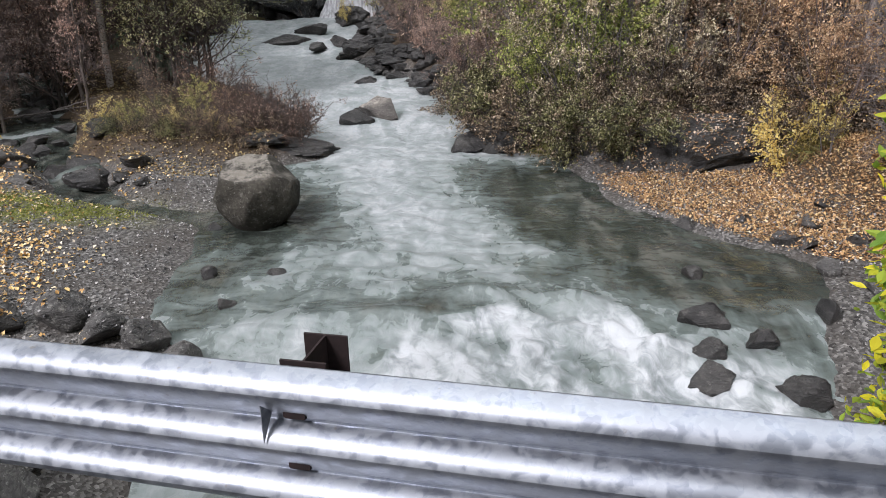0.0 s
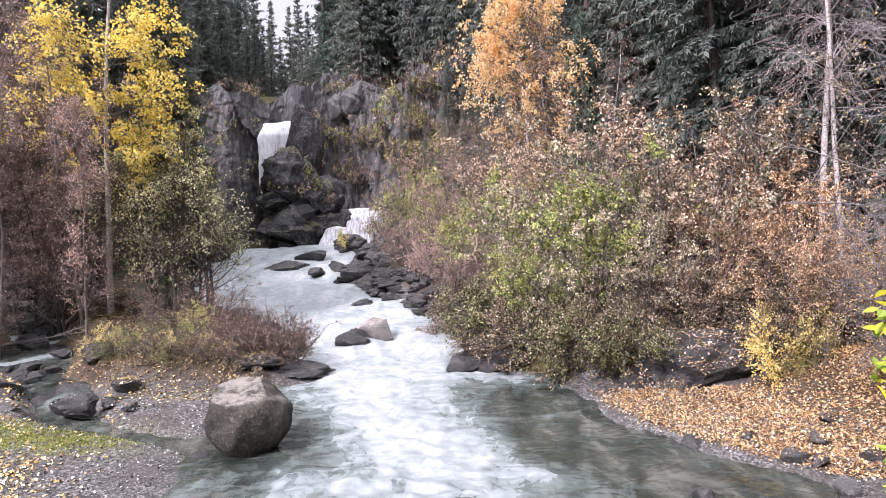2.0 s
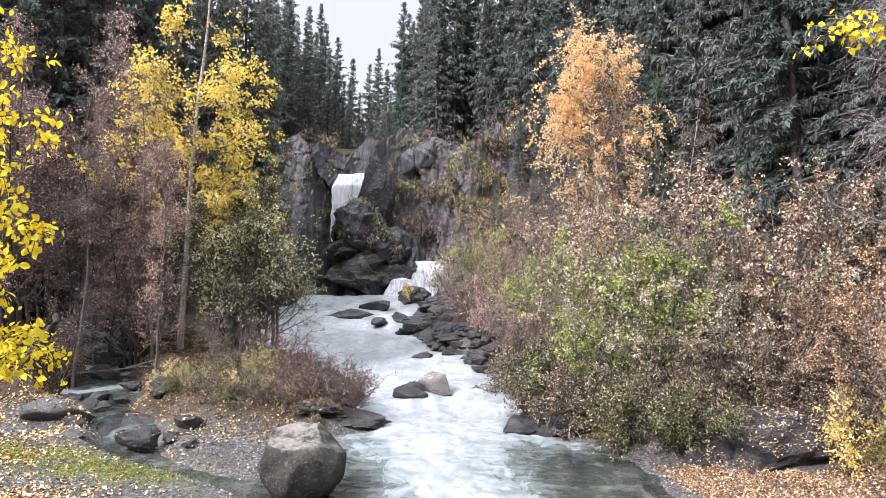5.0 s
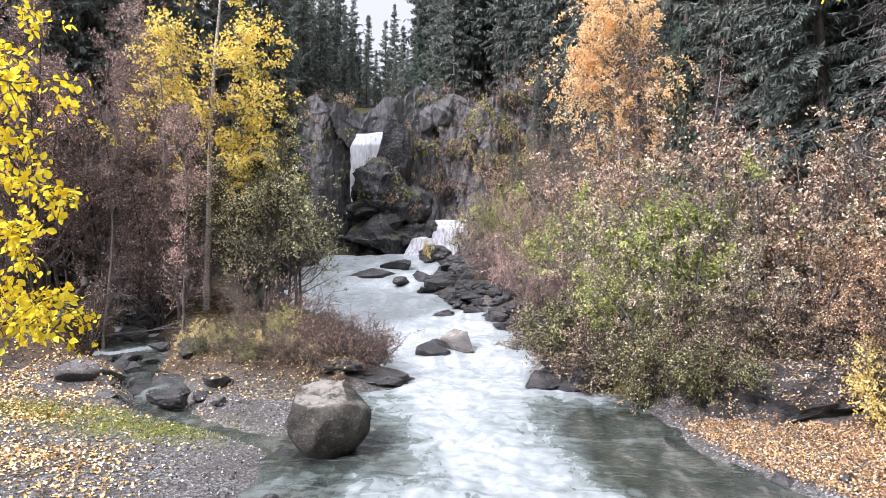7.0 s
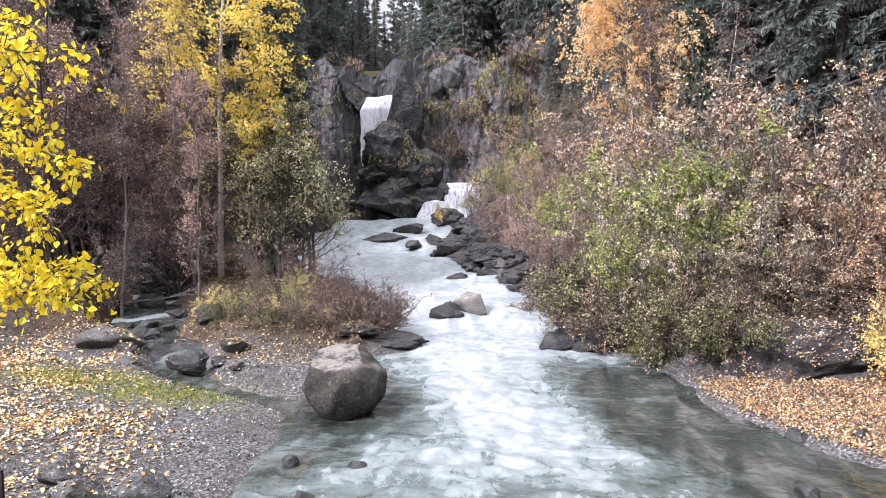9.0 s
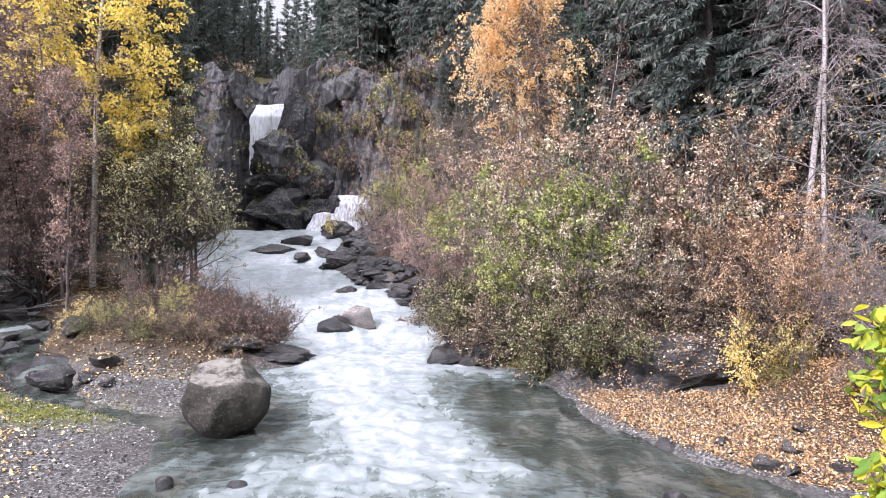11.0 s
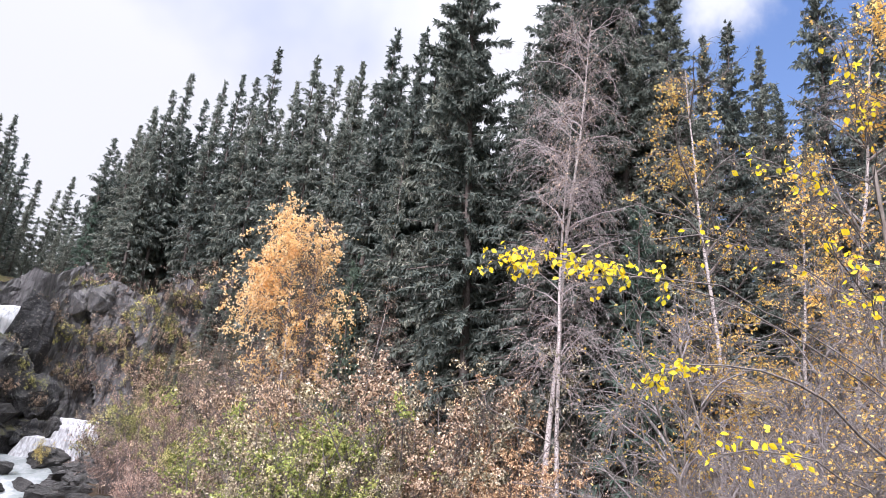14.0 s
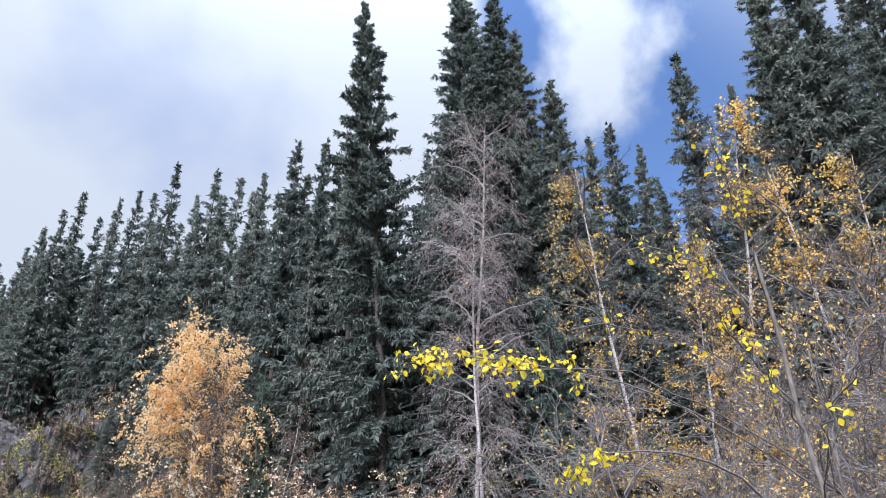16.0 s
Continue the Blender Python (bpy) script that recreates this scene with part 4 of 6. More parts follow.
    # two added dark stones that stand in for the undercut's shade below the bushes
    rock("wet3", 4.3, 19.2, -2.55, 2.4, 1.8, 1.3, 30, 0, "dark bank rock under overhanging shrubs", "bank rocks")
    rock("wet1", 5.2, 18.5, -2.6, 1.8, 1.5, 1.1, 80, 0, "dark bank rock under overhanging shrubs", "bank rocks")
    rock("slab", -4.6, 20.6, -2.45, 3.4, 2.0, 0.8, 12, 4, "flat dark rock at the tip of the island", "bank rocks")
    rock("wet4", -6.6, 20.2, -2.3, 2.4, 1.6, 0.9, -10, 4, "dark rock under the island's shrubs", "bank rocks")
    rock("slab", -9.9, 21.9, -2.0, 2.6, 1.5, 0.5, 8, 3, "flat dark rock ledge on the island", "bank rocks")
    for x, y, sx, sy, sz, a in ((-5.2, 20.0, 1.9, 1.0, 0.6, 5), (-9.7, 20.4, 1.2, 0.9, 0.7, 30), (-3.9, 20.3, 1.5, 1.0, 0.5, 14), (-9.3, 21.3, 1.7, 1.1, 0.45, 4)):
        rock("slab", x, y, place_z(x, y) + 0.1 * sz, sx, sy, sz, a, 3, "dark layered rock ledge along the island's shore", "bank rocks")
    # stones at the left side stream
    rock("dry1", -11.85, 18.5, -2.15, 2.0, 1.5, 1.2, 15, 0, "grey angular rock beside the side stream", "bank rocks")
    rock("wet0", -8.95, 17.5, -2.5, 1.3, 0.9, 0.65, -10, 0, "dark wet rock in the side stream", "bank rocks")
    rock("dry3", -10.5, 17.2, -2.4, 0.75, 0.5, 0.4, 0, 0, "small grey rock on the grass", "bank rocks")
    # stones in the near rapids
    for i, (x, y, sx, sy, sz) in enumerate(((3.88, 9.5, 1.2, 0.5, 0.6), (3.72, 8.7, 0.85, 0.5, 0.5), (3.52, 8.15, 0.9, 0.6, 0.65), (4.6, 7.75, 1.1, 0.7, 0.75), (4.5, 8.9, 0.7, 0.5, 0.4),
                                            (-3.0, 11.7, 0.55, 0.4, 0.25), (-4.18, 11.7, 0.55, 0.45, 0.35), (-3.54, 10.45, 0.5, 0.35, 0.25), (5.04, 13.8, 0.7, 0.5, 0.4),
                                            (5.55, 13.7, 0.6, 0.45, 0.3), (4.3, 11.2, 0.6, 0.5, 0.3), (5.8, 9.6, 0.7, 0.6, 0.6), (-4.9, 14.4, 0.55, 0.35, 0.3))):
        rock("wet%d" % (i % 5) if i < 5 else "round%d" % (i % 4), x, y, float(level(y)) + 0.02, sx * 0.76, sy * 0.95, sz * 0.95, 12 * (i % 5) - 20, 6, wet)
    # pale stones on the right bar, riprap by the left end of the bridge
    for i, (x, y, s) in enumerate(((6.47, 12.5, 0.55), (6.75, 12.3, 0.5), (7.4, 13.4, 0.6), (6.2, 13.8, 0.4), (7.8, 12.4, 0.6), (6.1, 13.3, 0.3), (8.3, 14.6, 0.5), (6.6, 11.1, 0.5), (6.9, 10.2, 0.55))):
        rock("dry%d" % (i % 5), x, y, place_z(x, y) + 0.12 * s, s, s * 0.8, s * 0.75, 50 * i, 8, "grey stone on the leaf-strewn bar", "shore stones")
    rng = np.random.default_rng(3)
    for i in range(70):
        side = -1 if i % 3 else 1
        x = (-rng.uniform(3.7, 8.5) if side < 0 else rng.uniform(5.0, 9.0))
        y = rng.uniform(3.0, 8.8) if side < 0 else rng.uniform(2.9, 7.5)
        s = rng.uniform(0.45, 1.05)
        rock("dry%d" % rng.integers(5), x, y, place_z(x, y) + 0.1 * s, s, s * rng.uniform(0.7, 0.95), s * rng.uniform(0.6, 0.85), rng.uniform(0, 360), rng.uniform(-15, 15),
             "grey riprap boulder on the road bank", "riprap")
    for i, (x, y, s) in enumerate(((-5.7, 9.6, 0.9), (-5.0, 9.3, 0.85), (-4.3, 9.1, 0.8), (-6.6, 9.3, 0.9), (-3.7, 8.6, 0.8), (-5.6, 8.6, 0.7), (-7.3, 10.0, 0.8), (-3.1, 8.3, 0.6))):
        rock("dry%d" % (i % 5), x, y, place_z(x, y) + 0.2 * s, s, s * 0.85, s * 0.8, 61 * i, 9, "rounded grey riprap boulder at the water's edge", "riprap")
    # broken stones along both shores further up
    spots = []
    for i in range(300):
        y = 20.5 + 27 * rng.uniform() ** 0.8
        right = rng.uniform() < 0.78
        off = abs(rng.normal()) * (1.5 if right else 0.8)
        x = float(edge_r(y)) - 0.15 + off if right else float(edge_l(y)) + 0.15 - off
        s = rng.uniform(0.3, 1.15) * (0.8 + 0.012 * y)
        kind = "wet%d" % rng.integers(5) if rng.uniform() < 0.75 else "slab"
        m = pose(x, y, max(place_z(x, y), float(level(y))) + 0.05 * s, rng.uniform(-12, 12), rng.uniform(-8, 8), rng.uniform(0, 360)) @ Matrix.Diagonal((s * 0.65, s * 0.45, s * rng.uniform(0.17, 0.35), 1))
        spots.append((y, kind, m))
    spots.sort(key=lambda q: q[0])
    for _, kind, m in spots[:110]:
        ob = tagged(new("rock", ROCKS[kind]), "dark broken rock on the stream's shore", "rock", "shore rocks")
        ob.matrix_basis = m
    heap = []
    for _, kind, m in spots[110:]:
        me = ROCKS[kind]
        v = np.empty(len(me.vertices) * 3)
        me.vertices.foreach_get("co", v)
        me.calc_loop_triangles()
        f = np.empty(len(me.loop_triangles) * 3, dtype=np.int32)
        me.loop_triangles.foreach_get("vertices", f)
        m = np.array(m)
        heap.append((v.reshape(-1, 3) @ m[:3, :3].T + m[:3, 3], f.reshape(-1, 3)))
    tagged(new("shore_rocks", np_mesh("shore_rocks", *join(*heap), M_WET)), "dark broken rocks heaped along the upper shore", "rocks", "", "stuff")
    for x, y, s in ((-9.9, 18.3, 0.8), (-10.6, 18.9, 0.9), (-8.3, 18.0, 0.6), (-9.3, 18.7, 0.7), (-7.6, 17.4, 0.45), (-8.1, 18.7, 0.9), (-11.0, 17.9, 0.6), (-10.0, 19.4, 0.9), (-8.6, 16.7, 0.35)):
        rock("wet%d" % rng.integers(5), x, y, place_z(x, y) + 0.1 * s, s * 1.3, s, s * 0.6, rng.uniform(0, 360), 6, "dark wet rock at the mouth of the side stream", "side stream rocks")
    for i in range(34):
        y = rng.uniform(19.5, 36)
        x = float(np.interp(y, *SIDE)) + rng.normal() * 1.0
        s = rng.uniform(0.35, 1.0)
        rock("wet%d" % rng.integers(5), x, y, float(np.interp(y, *SIDE_LEVEL)) + 0.08 * s, s * 1.3, s, s * 0.55, rng.uniform(0, 360), 6, "dark wet rock in the small side stream", "side stream rocks")


# ---------------------------------------------------------------- trees and shrubs
def wood(name, sets, material, sides=(6, 4, 3, 3)):
    return np_mesh(name, *join(*[tubes(n, r, s) for (n, r), s in zip(sets, sides)]), material, True)


def sprays(rng, at, way, nrm, length, width):
    """Narrow needle sprays that lie along way, face nrm."""
    t = unit(way)
    b = unit(np.cross(nrm, t))
    n = np.cross(t, b)
    L = length[:, None]
    mid = at + t * L * 0.4
    v = np.stack([at, mid + b * L * width * 0.5, at + t * L - n * L * 0.12, mid - b * L * width * 0.5], axis=1)
    return v.reshape(-1, 3), np.arange(len(at) * 4).reshape(-1, 4)


def make_spruce(seed, height, width, whorls, per, material=None, ragged=0.3, bare=0.06, arms=5, spray=0.40, broad=0.24):
    """A narrow spruce: trunk, whorls of drooping boughs, flat sprays of needles on both sides of each."""
    rng = np.random.default_rng(seed)
    tree = thing("spruce_tree", (0, 0, 0), "tall dark green narrow spruce with drooping boughs", "tree", "spruces on the hillside")
    n = 14
    trunk = np.zeros((1, n, 3))
    trunk[0, :, 2] = np.linspace(-0.4, height * 0.985, n)
    trunk[0, :, :2] = np.cumsum(rng.normal(size=(n, 2)) * 0.012 * height / n, 0)
    nb = whorls * arms
    level_t = bare + (0.985 - bare) * (np.arange(whorls) + 0.5) / whorls
    t = np.repeat(level_t, arms) + rng.normal(size=nb) * 0.6 / whorls
    t = np.clip(t, bare, 0.99)
    fullness = np.repeat(1 + ragged * rng.normal(size=whorls), arms)
    reach = width * 0.5 * ((1 - t) ** 0.82 * 0.97 + 0.035) * np.clip(fullness, 0.45, 1.4) * rng.uniform(0.6, 1.15, nb)
    reach *= np.where(t < bare + 0.1, 0.7, 1.0)
    a = rng.uniform(0, 2 * math.pi, nb)
    start = np.stack([np.interp(t * height, trunk[0, :, 2], trunk[0, :, 0]), np.interp(t * height, trunk[0, :, 2], trunk[0, :, 1]), t * height], -1)
    way = np.stack([np.cos(a), np.sin(a), 0.75 * t - 0.25], -1)
    boughs, rad = grow(rng, start, way, reach, 0.003 * height * (1 - t) + 0.010, np.full(nb, 0.004), 3, 0.05, -0.20 + 0.12 * t)
    part("trunk", np_mesh("spruce_trunk", *join(tubes(trunk, np.linspace(height * 0.0105, 0.012, n)[None], 6), tubes(boughs[:, ::3], rad[:, ::3], 3)), M_SPRUCEBARK, True), tree,
         "straight grey-brown trunk with drooping boughs")
    share = reach / reach.mean() * 0.6 + 0.75
    pick = rng.choice(nb, size=nb * per, p=share / share.sum())
    at, along, u = sprout(rng, boughs[pick], 1, 0.10, 1.02, 0.0)
    side = unit(np.cross(along, np.array([0, 0, 1.0]))) * np.where(rng.uniform(size=len(at)) < 0.5, -1, 1)[:, None]
    big = reach[pick]
    hang = rng.uniform(size=len(at)) < 0.42
    dirs = along * 0.8 + side * rng.uniform(0.2, 1.0, (len(at), 1)) + np.array([0, 0, -0.25]) + rng.normal(size=at.shape) * 0.42
    dirs = np.where(hang[:, None], along * 0.35 + np.array([0, 0, -0.9]) + rng.normal(size=at.shape) * 0.25, dirs)
    nrm = np.where(hang[:, None], along, np.array([0, 0, 1.0])) + rng.normal(size=at.shape) * 0.6
    length = np.clip(big * (0.5 - 0.2 * u), min(0.24, spray * 0.65), spray) * rng.uniform(0.6, 1.3, len(at))
    v, f = sprays(rng, at, dirs, nrm, length * 1.1, broad)
    part("crown", np_mesh("spruce_crown", v, f, material or M_NEEDLE), tree)
    return tree


def make_broadleaf(seed, name, label, height, trunk_r, crown_lo, limb_len, n_limb, per2, per3, n_leaf, leaf_size, leaf_mat, bark, twig=None,
                   lift=0.06, spread=1.0, hang=0.0, lean=(0, 0), taper=0.8, width=0.72, stems=1, group="", patchy=0.0, category="tree", close=False, limb_k=0.34, clear=0.0):
    """A tree with one or a few trunks, limbs, branches, twigs and single leaves."""
    rng = np.random.default_rng(seed)
    tree = thing(name, (0, 0, 0), label, category, group)
    twig = twig or bark
    start = np.zeros((stems, 3)) + np.concatenate([np.zeros((1, 2)), rng.normal(size=(stems - 1, 2)) * 0.35], 0)[:, :1] * np.array([1.0, 0.4, 0])
    start[:, 2] = -0.3
    way = np.zeros((stems, 3)) + np.array([lean[0], lean[1], 1.0]) + rng.normal(size=(stems, 3)) * np.array([0.05, 0.05, 0]) * (stems > 1)
    hs = height * np.concatenate([[1.0], rng.uniform(0.72, 0.95, stems - 1)])
    trunk, tr = grow(rng, start, way, hs, np.full(stems, trunk_r) * np.linspace(1, 0.75, stems), np.full(stems, 0.012), 14, 0.028, 0.01)
    for i in range(stems):
        part("trunk", np_mesh("trunk", *tubes(trunk[i:i + 1], tr[i:i + 1], 8), bark, True), tree)
    at, way, t = sprout(rng, trunk, n_limb, crown_lo, 0.97, spread, 0.5)
    ln = limb_len * (1.08 - t) ** taper * rng.uniform(0.6, 1.2, len(t))
    limbs, lr = grow(rng, at, way, ln, trunk_r * limb_k * (1.1 - t) + 0.008, np.full(len(t), 0.006), 6, 0.09, lift)
    at2, way2, t2 = sprout(rng, limbs, per2, 0.25, 1.0, 0.75)
    ln2 = np.repeat(ln, per2) * (0.48 - 0.22 * t2) * rng.uniform(0.6, 1.2, len(t2))
    br, brr = grow(rng, at2, way2, ln2, np.full(len(t2), 0.010), np.full(len(t2), 0.004), 3, 0.13, lift * 0.6 - hang * 0.5)
    sets = [(limbs, lr), (br, brr)]
    tips = br
    if per3:
        at3, way3, t3 = sprout(rng, br, per3, 0.2, 1.0, 0.7)
        ln3 = np.repeat(ln2, per3) * (0.55 - 0.2 * t3) * rng.uniform(0.6, 1.3, len(t3)) + 0.08
        tw, twr = grow(rng, at3, way3, ln3, np.full(len(t3), 0.007), np.full(len(t3), 0.004), 1, 0.15, -hang)
        sets.append((tw, twr))
        tips = tw
    part("limb", wood("limb", sets, twig, (5, 3, 3)), tree, "spreading limbs and twigs")
    if n_leaf:
        per = max(1, int(round(n_leaf / len(tips))))
        at4, along = along_points(rng, tips, per, 0.15)
        if patchy:
            keep = fbm(at4[:, 0], at4[:, 1], at4[:, 2] * 1.5 + seed, 2.0, 2) + rng.uniform(-0.35, 0.35, len(at4)) > patchy
            at4, along = at4[keep], along[keep]
        if clear:
            keep = np.hypot(at4[:, 0] - np.interp(at4[:, 2], trunk[0, :, 2], trunk[0, :, 0]), at4[:, 1] - np.interp(at4[:, 2], trunk[0, :, 2], trunk[0, :, 1])) > clear * rng.uniform(0.3, 1.4, len(at4))
            at4, along = at4[keep], along[keep]
        at4 = at4 + rng.normal(size=at4.shape) * leaf_size * 0.5
        v, f = big_leaves(rng, at4, leaf_size, width) if close else leaves(rng, at4, leaf_size, width, 0.35, 0.45, along * 0.5, 0.10)
        part("crown", np_mesh("crown", v, f, leaf_mat), tree)
    return tree


def make_weeping(seed, name, label, height, trunk_r, stems, crown_lo, reach, n_limb, per2, per3, twig_len, per_leaf, leaf_size, leaf_mat, bark, twig, hang=0.45, patchy=0.0, rise=0.75, gap=0.55, base_drift=0.03, crook=0.035):
    """A birch or willow with short rising limbs, from which fine twigs hang in uneven streamers."""
    rng = np.random.default_rng(seed)
    tree = thing(name, (0, 0, 0), label, "tree")
    start = np.zeros((stems, 3))
    start[:, 0], start[:, 1], start[:, 2] = (np.arange(stems) - 0.5 * (stems - 1)) * gap, rng.normal(size=stems) * 0.2 * (stems > 1), -0.3
    way = np.array([0, 0, 1.0]) + rng.normal(size=(stems, 3)) * np.array([base_drift, base_drift, 0])
    hs = height * np.concatenate([[1.0], rng.uniform(0.75, 0.97, stems - 1)])
    trunk, tr = grow(rng, start, way, hs, trunk_r * np.linspace(1, 0.8, stems), np.full(stems, 0.010), 16, crook, 0.02)
    for i in range(stems):
        part("trunk", np_mesh("trunk", *tubes(trunk[i:i + 1], tr[i:i + 1], 8), bark, True), tree)
    at, way, t = sprout(rng, trunk, n_limb, crown_lo, 0.99, rise, 0.6)
    lobes = 1 + 0.75 * fbm(way[:, 0] * 1.4 + seed, way[:, 1] * 1.4, at[:, 2] * 0.45, 1.0, 2)
    ln = reach * (1.12 - t) ** 0.4 * (0.55 + 0.45 * ease(crown_lo, crown_lo + 0.25, t)) * rng.uniform(0.35, 1.15, len(t)) * np.clip(lobes, 0.25, 1.7)
    limbs, lr = grow(rng, at, way, ln, 0.006 + 0.011 * ln, np.full(len(t), 0.004), 6, 0.14, -0.10)
    at2, way2, t2 = sprout(rng, limbs, per2, 0.15, 1.0, 0.9)
    ln2 = twig_len * rng.uniform(0.35, 1.3, len(t2)) * (0.6 + 0.5 * np.repeat(ln / max(reach, 0.1), per2))
    tw, twr = grow(rng, at2, way2, ln2, np.full(len(t2), 0.006), np.full(len(t2), 0.003), 4, 0.16, -hang)
    at3, way3, t3 = sprout(rng, tw, per3, 0.1, 1.0, 0.6)
    ln3 = np.repeat(ln2, per3) * rng.uniform(0.2, 0.5, len(t3))
    fine, fr = grow(rng, at3, way3, ln3, np.full(len(t3), 0.004), np.full(len(t3), 0.003), 2, 0.2, -hang)
    part("limb", wood("limb", [(limbs, lr), (tw, twr), (fine, fr)], twig, (5, 3, 3)), tree, "rising limbs with fine hanging twigs")
    if per_leaf:
        p, along = along_points(rng, fine, per_leaf, 0.1)
        keep = fbm(p[:, 0], p[:, 1], p[:, 2] * 0.7 + seed, 1.3, 2) + rng.uniform(-0.3, 0.3, len(p)) > patchy
        p, along = p[keep], along[keep]
        p = p + rng.normal(size=p.shape) * leaf_size * 0.4
        v, f = leaves(rng, p, leaf_size, 0.75, 0.25, 0.5, along * 0.4, 0.10)
        part("crown", np_mesh("crown", v, f, leaf_mat), tree)
    return tree


def make_shrub(seed, label, height, n_leaf, leaf_size, leaf_mat, twig, stems=12, flare=0.62, per2=7, per3=4, group="bushes on the bank", name="shrub", patchy=-0.06, droop=-0.01):
    """A many-stemmed shrub that leans out all round."""
    rng = np.random.default_rng(seed)
    bush = thing(name, (0, 0, 0), label, "bush", group)
    a = rng.uniform(0, 2 * math.pi, stems)
    out = rng.uniform(0.15, 1.0, stems) * flare
    way = np.stack([np.cos(a) * out, np.sin(a) * out, np.ones(stems)], -1)
    start = np.stack([np.cos(a) * 0.25, np.sin(a) * 0.25, np.full(stems, -0.25)], -1) * rng.uniform(0.3, 1.3, (stems, 1))
    ln = height * rng.uniform(0.7, 1.12, stems)
    st, sr = grow(rng, start, way, ln, np.full(stems, 0.008 + 0.007 * height), np.full(stems, 0.006), 5, 0.07, droop)
    at, w, t = sprout(rng, st, per2, 0.18, 1.0, 0.8)
    l2 = np.repeat(ln, per2) * (0.42 - 0.2 * t) * rng.uniform(0.6, 1.25, len(t))
    b, r = grow(rng, at, w, l2, np.full(len(t), 0.010), np.full(len(t), 0.004), 3, 0.12, 0.06)
    at3, w3, t3 = sprout(rng, b, per3, 0.15, 1.0, 0.8)
    l3 = np.repeat(l2, per3) * 0.5 * rng.uniform(0.5, 1.3, len(t3)) + 0.1
    tw, tr = grow(rng, at3, w3, l3, np.full(len(t3), 0.004), np.full(len(t3), 0.002), 1, 0.16, 0.03)
    part("stem", wood("stem", [(st, sr), (b, r), (tw, tr)], twig, (5, 3, 3)), bush)
    per = max(1, int(round(1.15 * n_leaf / len(tw))))
    p, along = along_points(rng, tw, per, 0.1)
    if patchy:
        keep = fbm(p[:, 0], p[:, 1], p[:, 2] + seed, 2.6, 2) + rng.uniform(-0.3, 0.3, len(p)) > patchy
        p, along = p[keep], along[keep]
    p = p + rng.normal(size=p.shape) * leaf_size * 0.6
    v, f = leaves(rng, p, leaf_size, 0.66, 0.4, 0.3, along * 0.5)
    part("crown", np_mesh("shrub_crown", v, f, leaf_mat), bush)
    return bush


def put(template, x, y, size=1.0, turn=0.0, tall=1.0, z=None, sink=0.1, lean=(0, 0), label=""):
    zz = (place_z(x, y) if z is None else z) - sink
    ob = copy_thing(template, pose(x, y, zz, lean[0], lean[1], 0) @ pose(0, 0, 0, 0, 0, turn) @ Matrix.Diagonal((size, size, size * tall, 1)))
    if label:
        tagged(ob, label)
    return ob


def retire(template):
    """Templates are used once and then leave the scene."""
    for o in list(template.children_recursive):
        bpy.data.objects.remove(o)
    bpy.data.objects.remove(template)


def polar(az, r):
    return r * math.sin(radians(az)), r * math.cos(radians(az))


# tops of the spruces against the sky: bearing, elevation of the top, distance
SKYLINE = ((-17.3, 23.8, 64), (-18.6, 24.5, 58), (-15.6, 21.1, 74), (-14.6, 21.4, 78), (-13.2, 19.1, 82), (-12.0, 17.5, 86), (-10.6, 17.2, 88), (-9.9, 18.4, 84), (-9.2, 16.8, 90),
           (-7.9, 22.0, 68), (-6.3, 23.3, 64), (-5.6, 25.0, 62), (-4.6, 26.6, 60), (-3.6, 28.1, 60), (-2.0, 26.6, 62), (-0.9, 28.3, 58), (0.5, 29.1, 57), (1.7, 29.3, 56),
           (3.1, 31.8, 53), (5.2, 29.7, 53), (6.5, 31.9, 49), (8.5, 31.8, 45), (10.5, 32.5, 42), (13.2, 35.3, 36), (15.8, 35.6, 34), (17.3, 34.8, 35), (19.1, 37.2, 33),
           (21.0, 34.5, 31), (22.9, 31.0, 30), (25.6, 35.0, 31), (27.4, 37.0, 30), (29.6, 47.8, 27), (32.6, 47.4, 27.5), (35.0, 44.5, 27), (38.4, 40.4, 28), (41.4, 35.4, 32), (43.4, 36.3, 31), (45.9, 34.1, 33), (50.6, 40.4, 30), (54.7, 37.1, 32),
           (58.9, 44.5, 25), (61.8, 43.5, 25), (66.3, 42.0, 26), (72, 40, 28), (78, 38, 30),
           (-20.5, 27, 50), (-22.6, 28, 46), (-25, 29, 44), (-27.5, 30.5, 40), (-30.5, 31, 38), (-33.4, 32, 37), (-36.0, 31, 36), (-39, 33, 36), (-43, 33, 36), (-48, 32, 38))


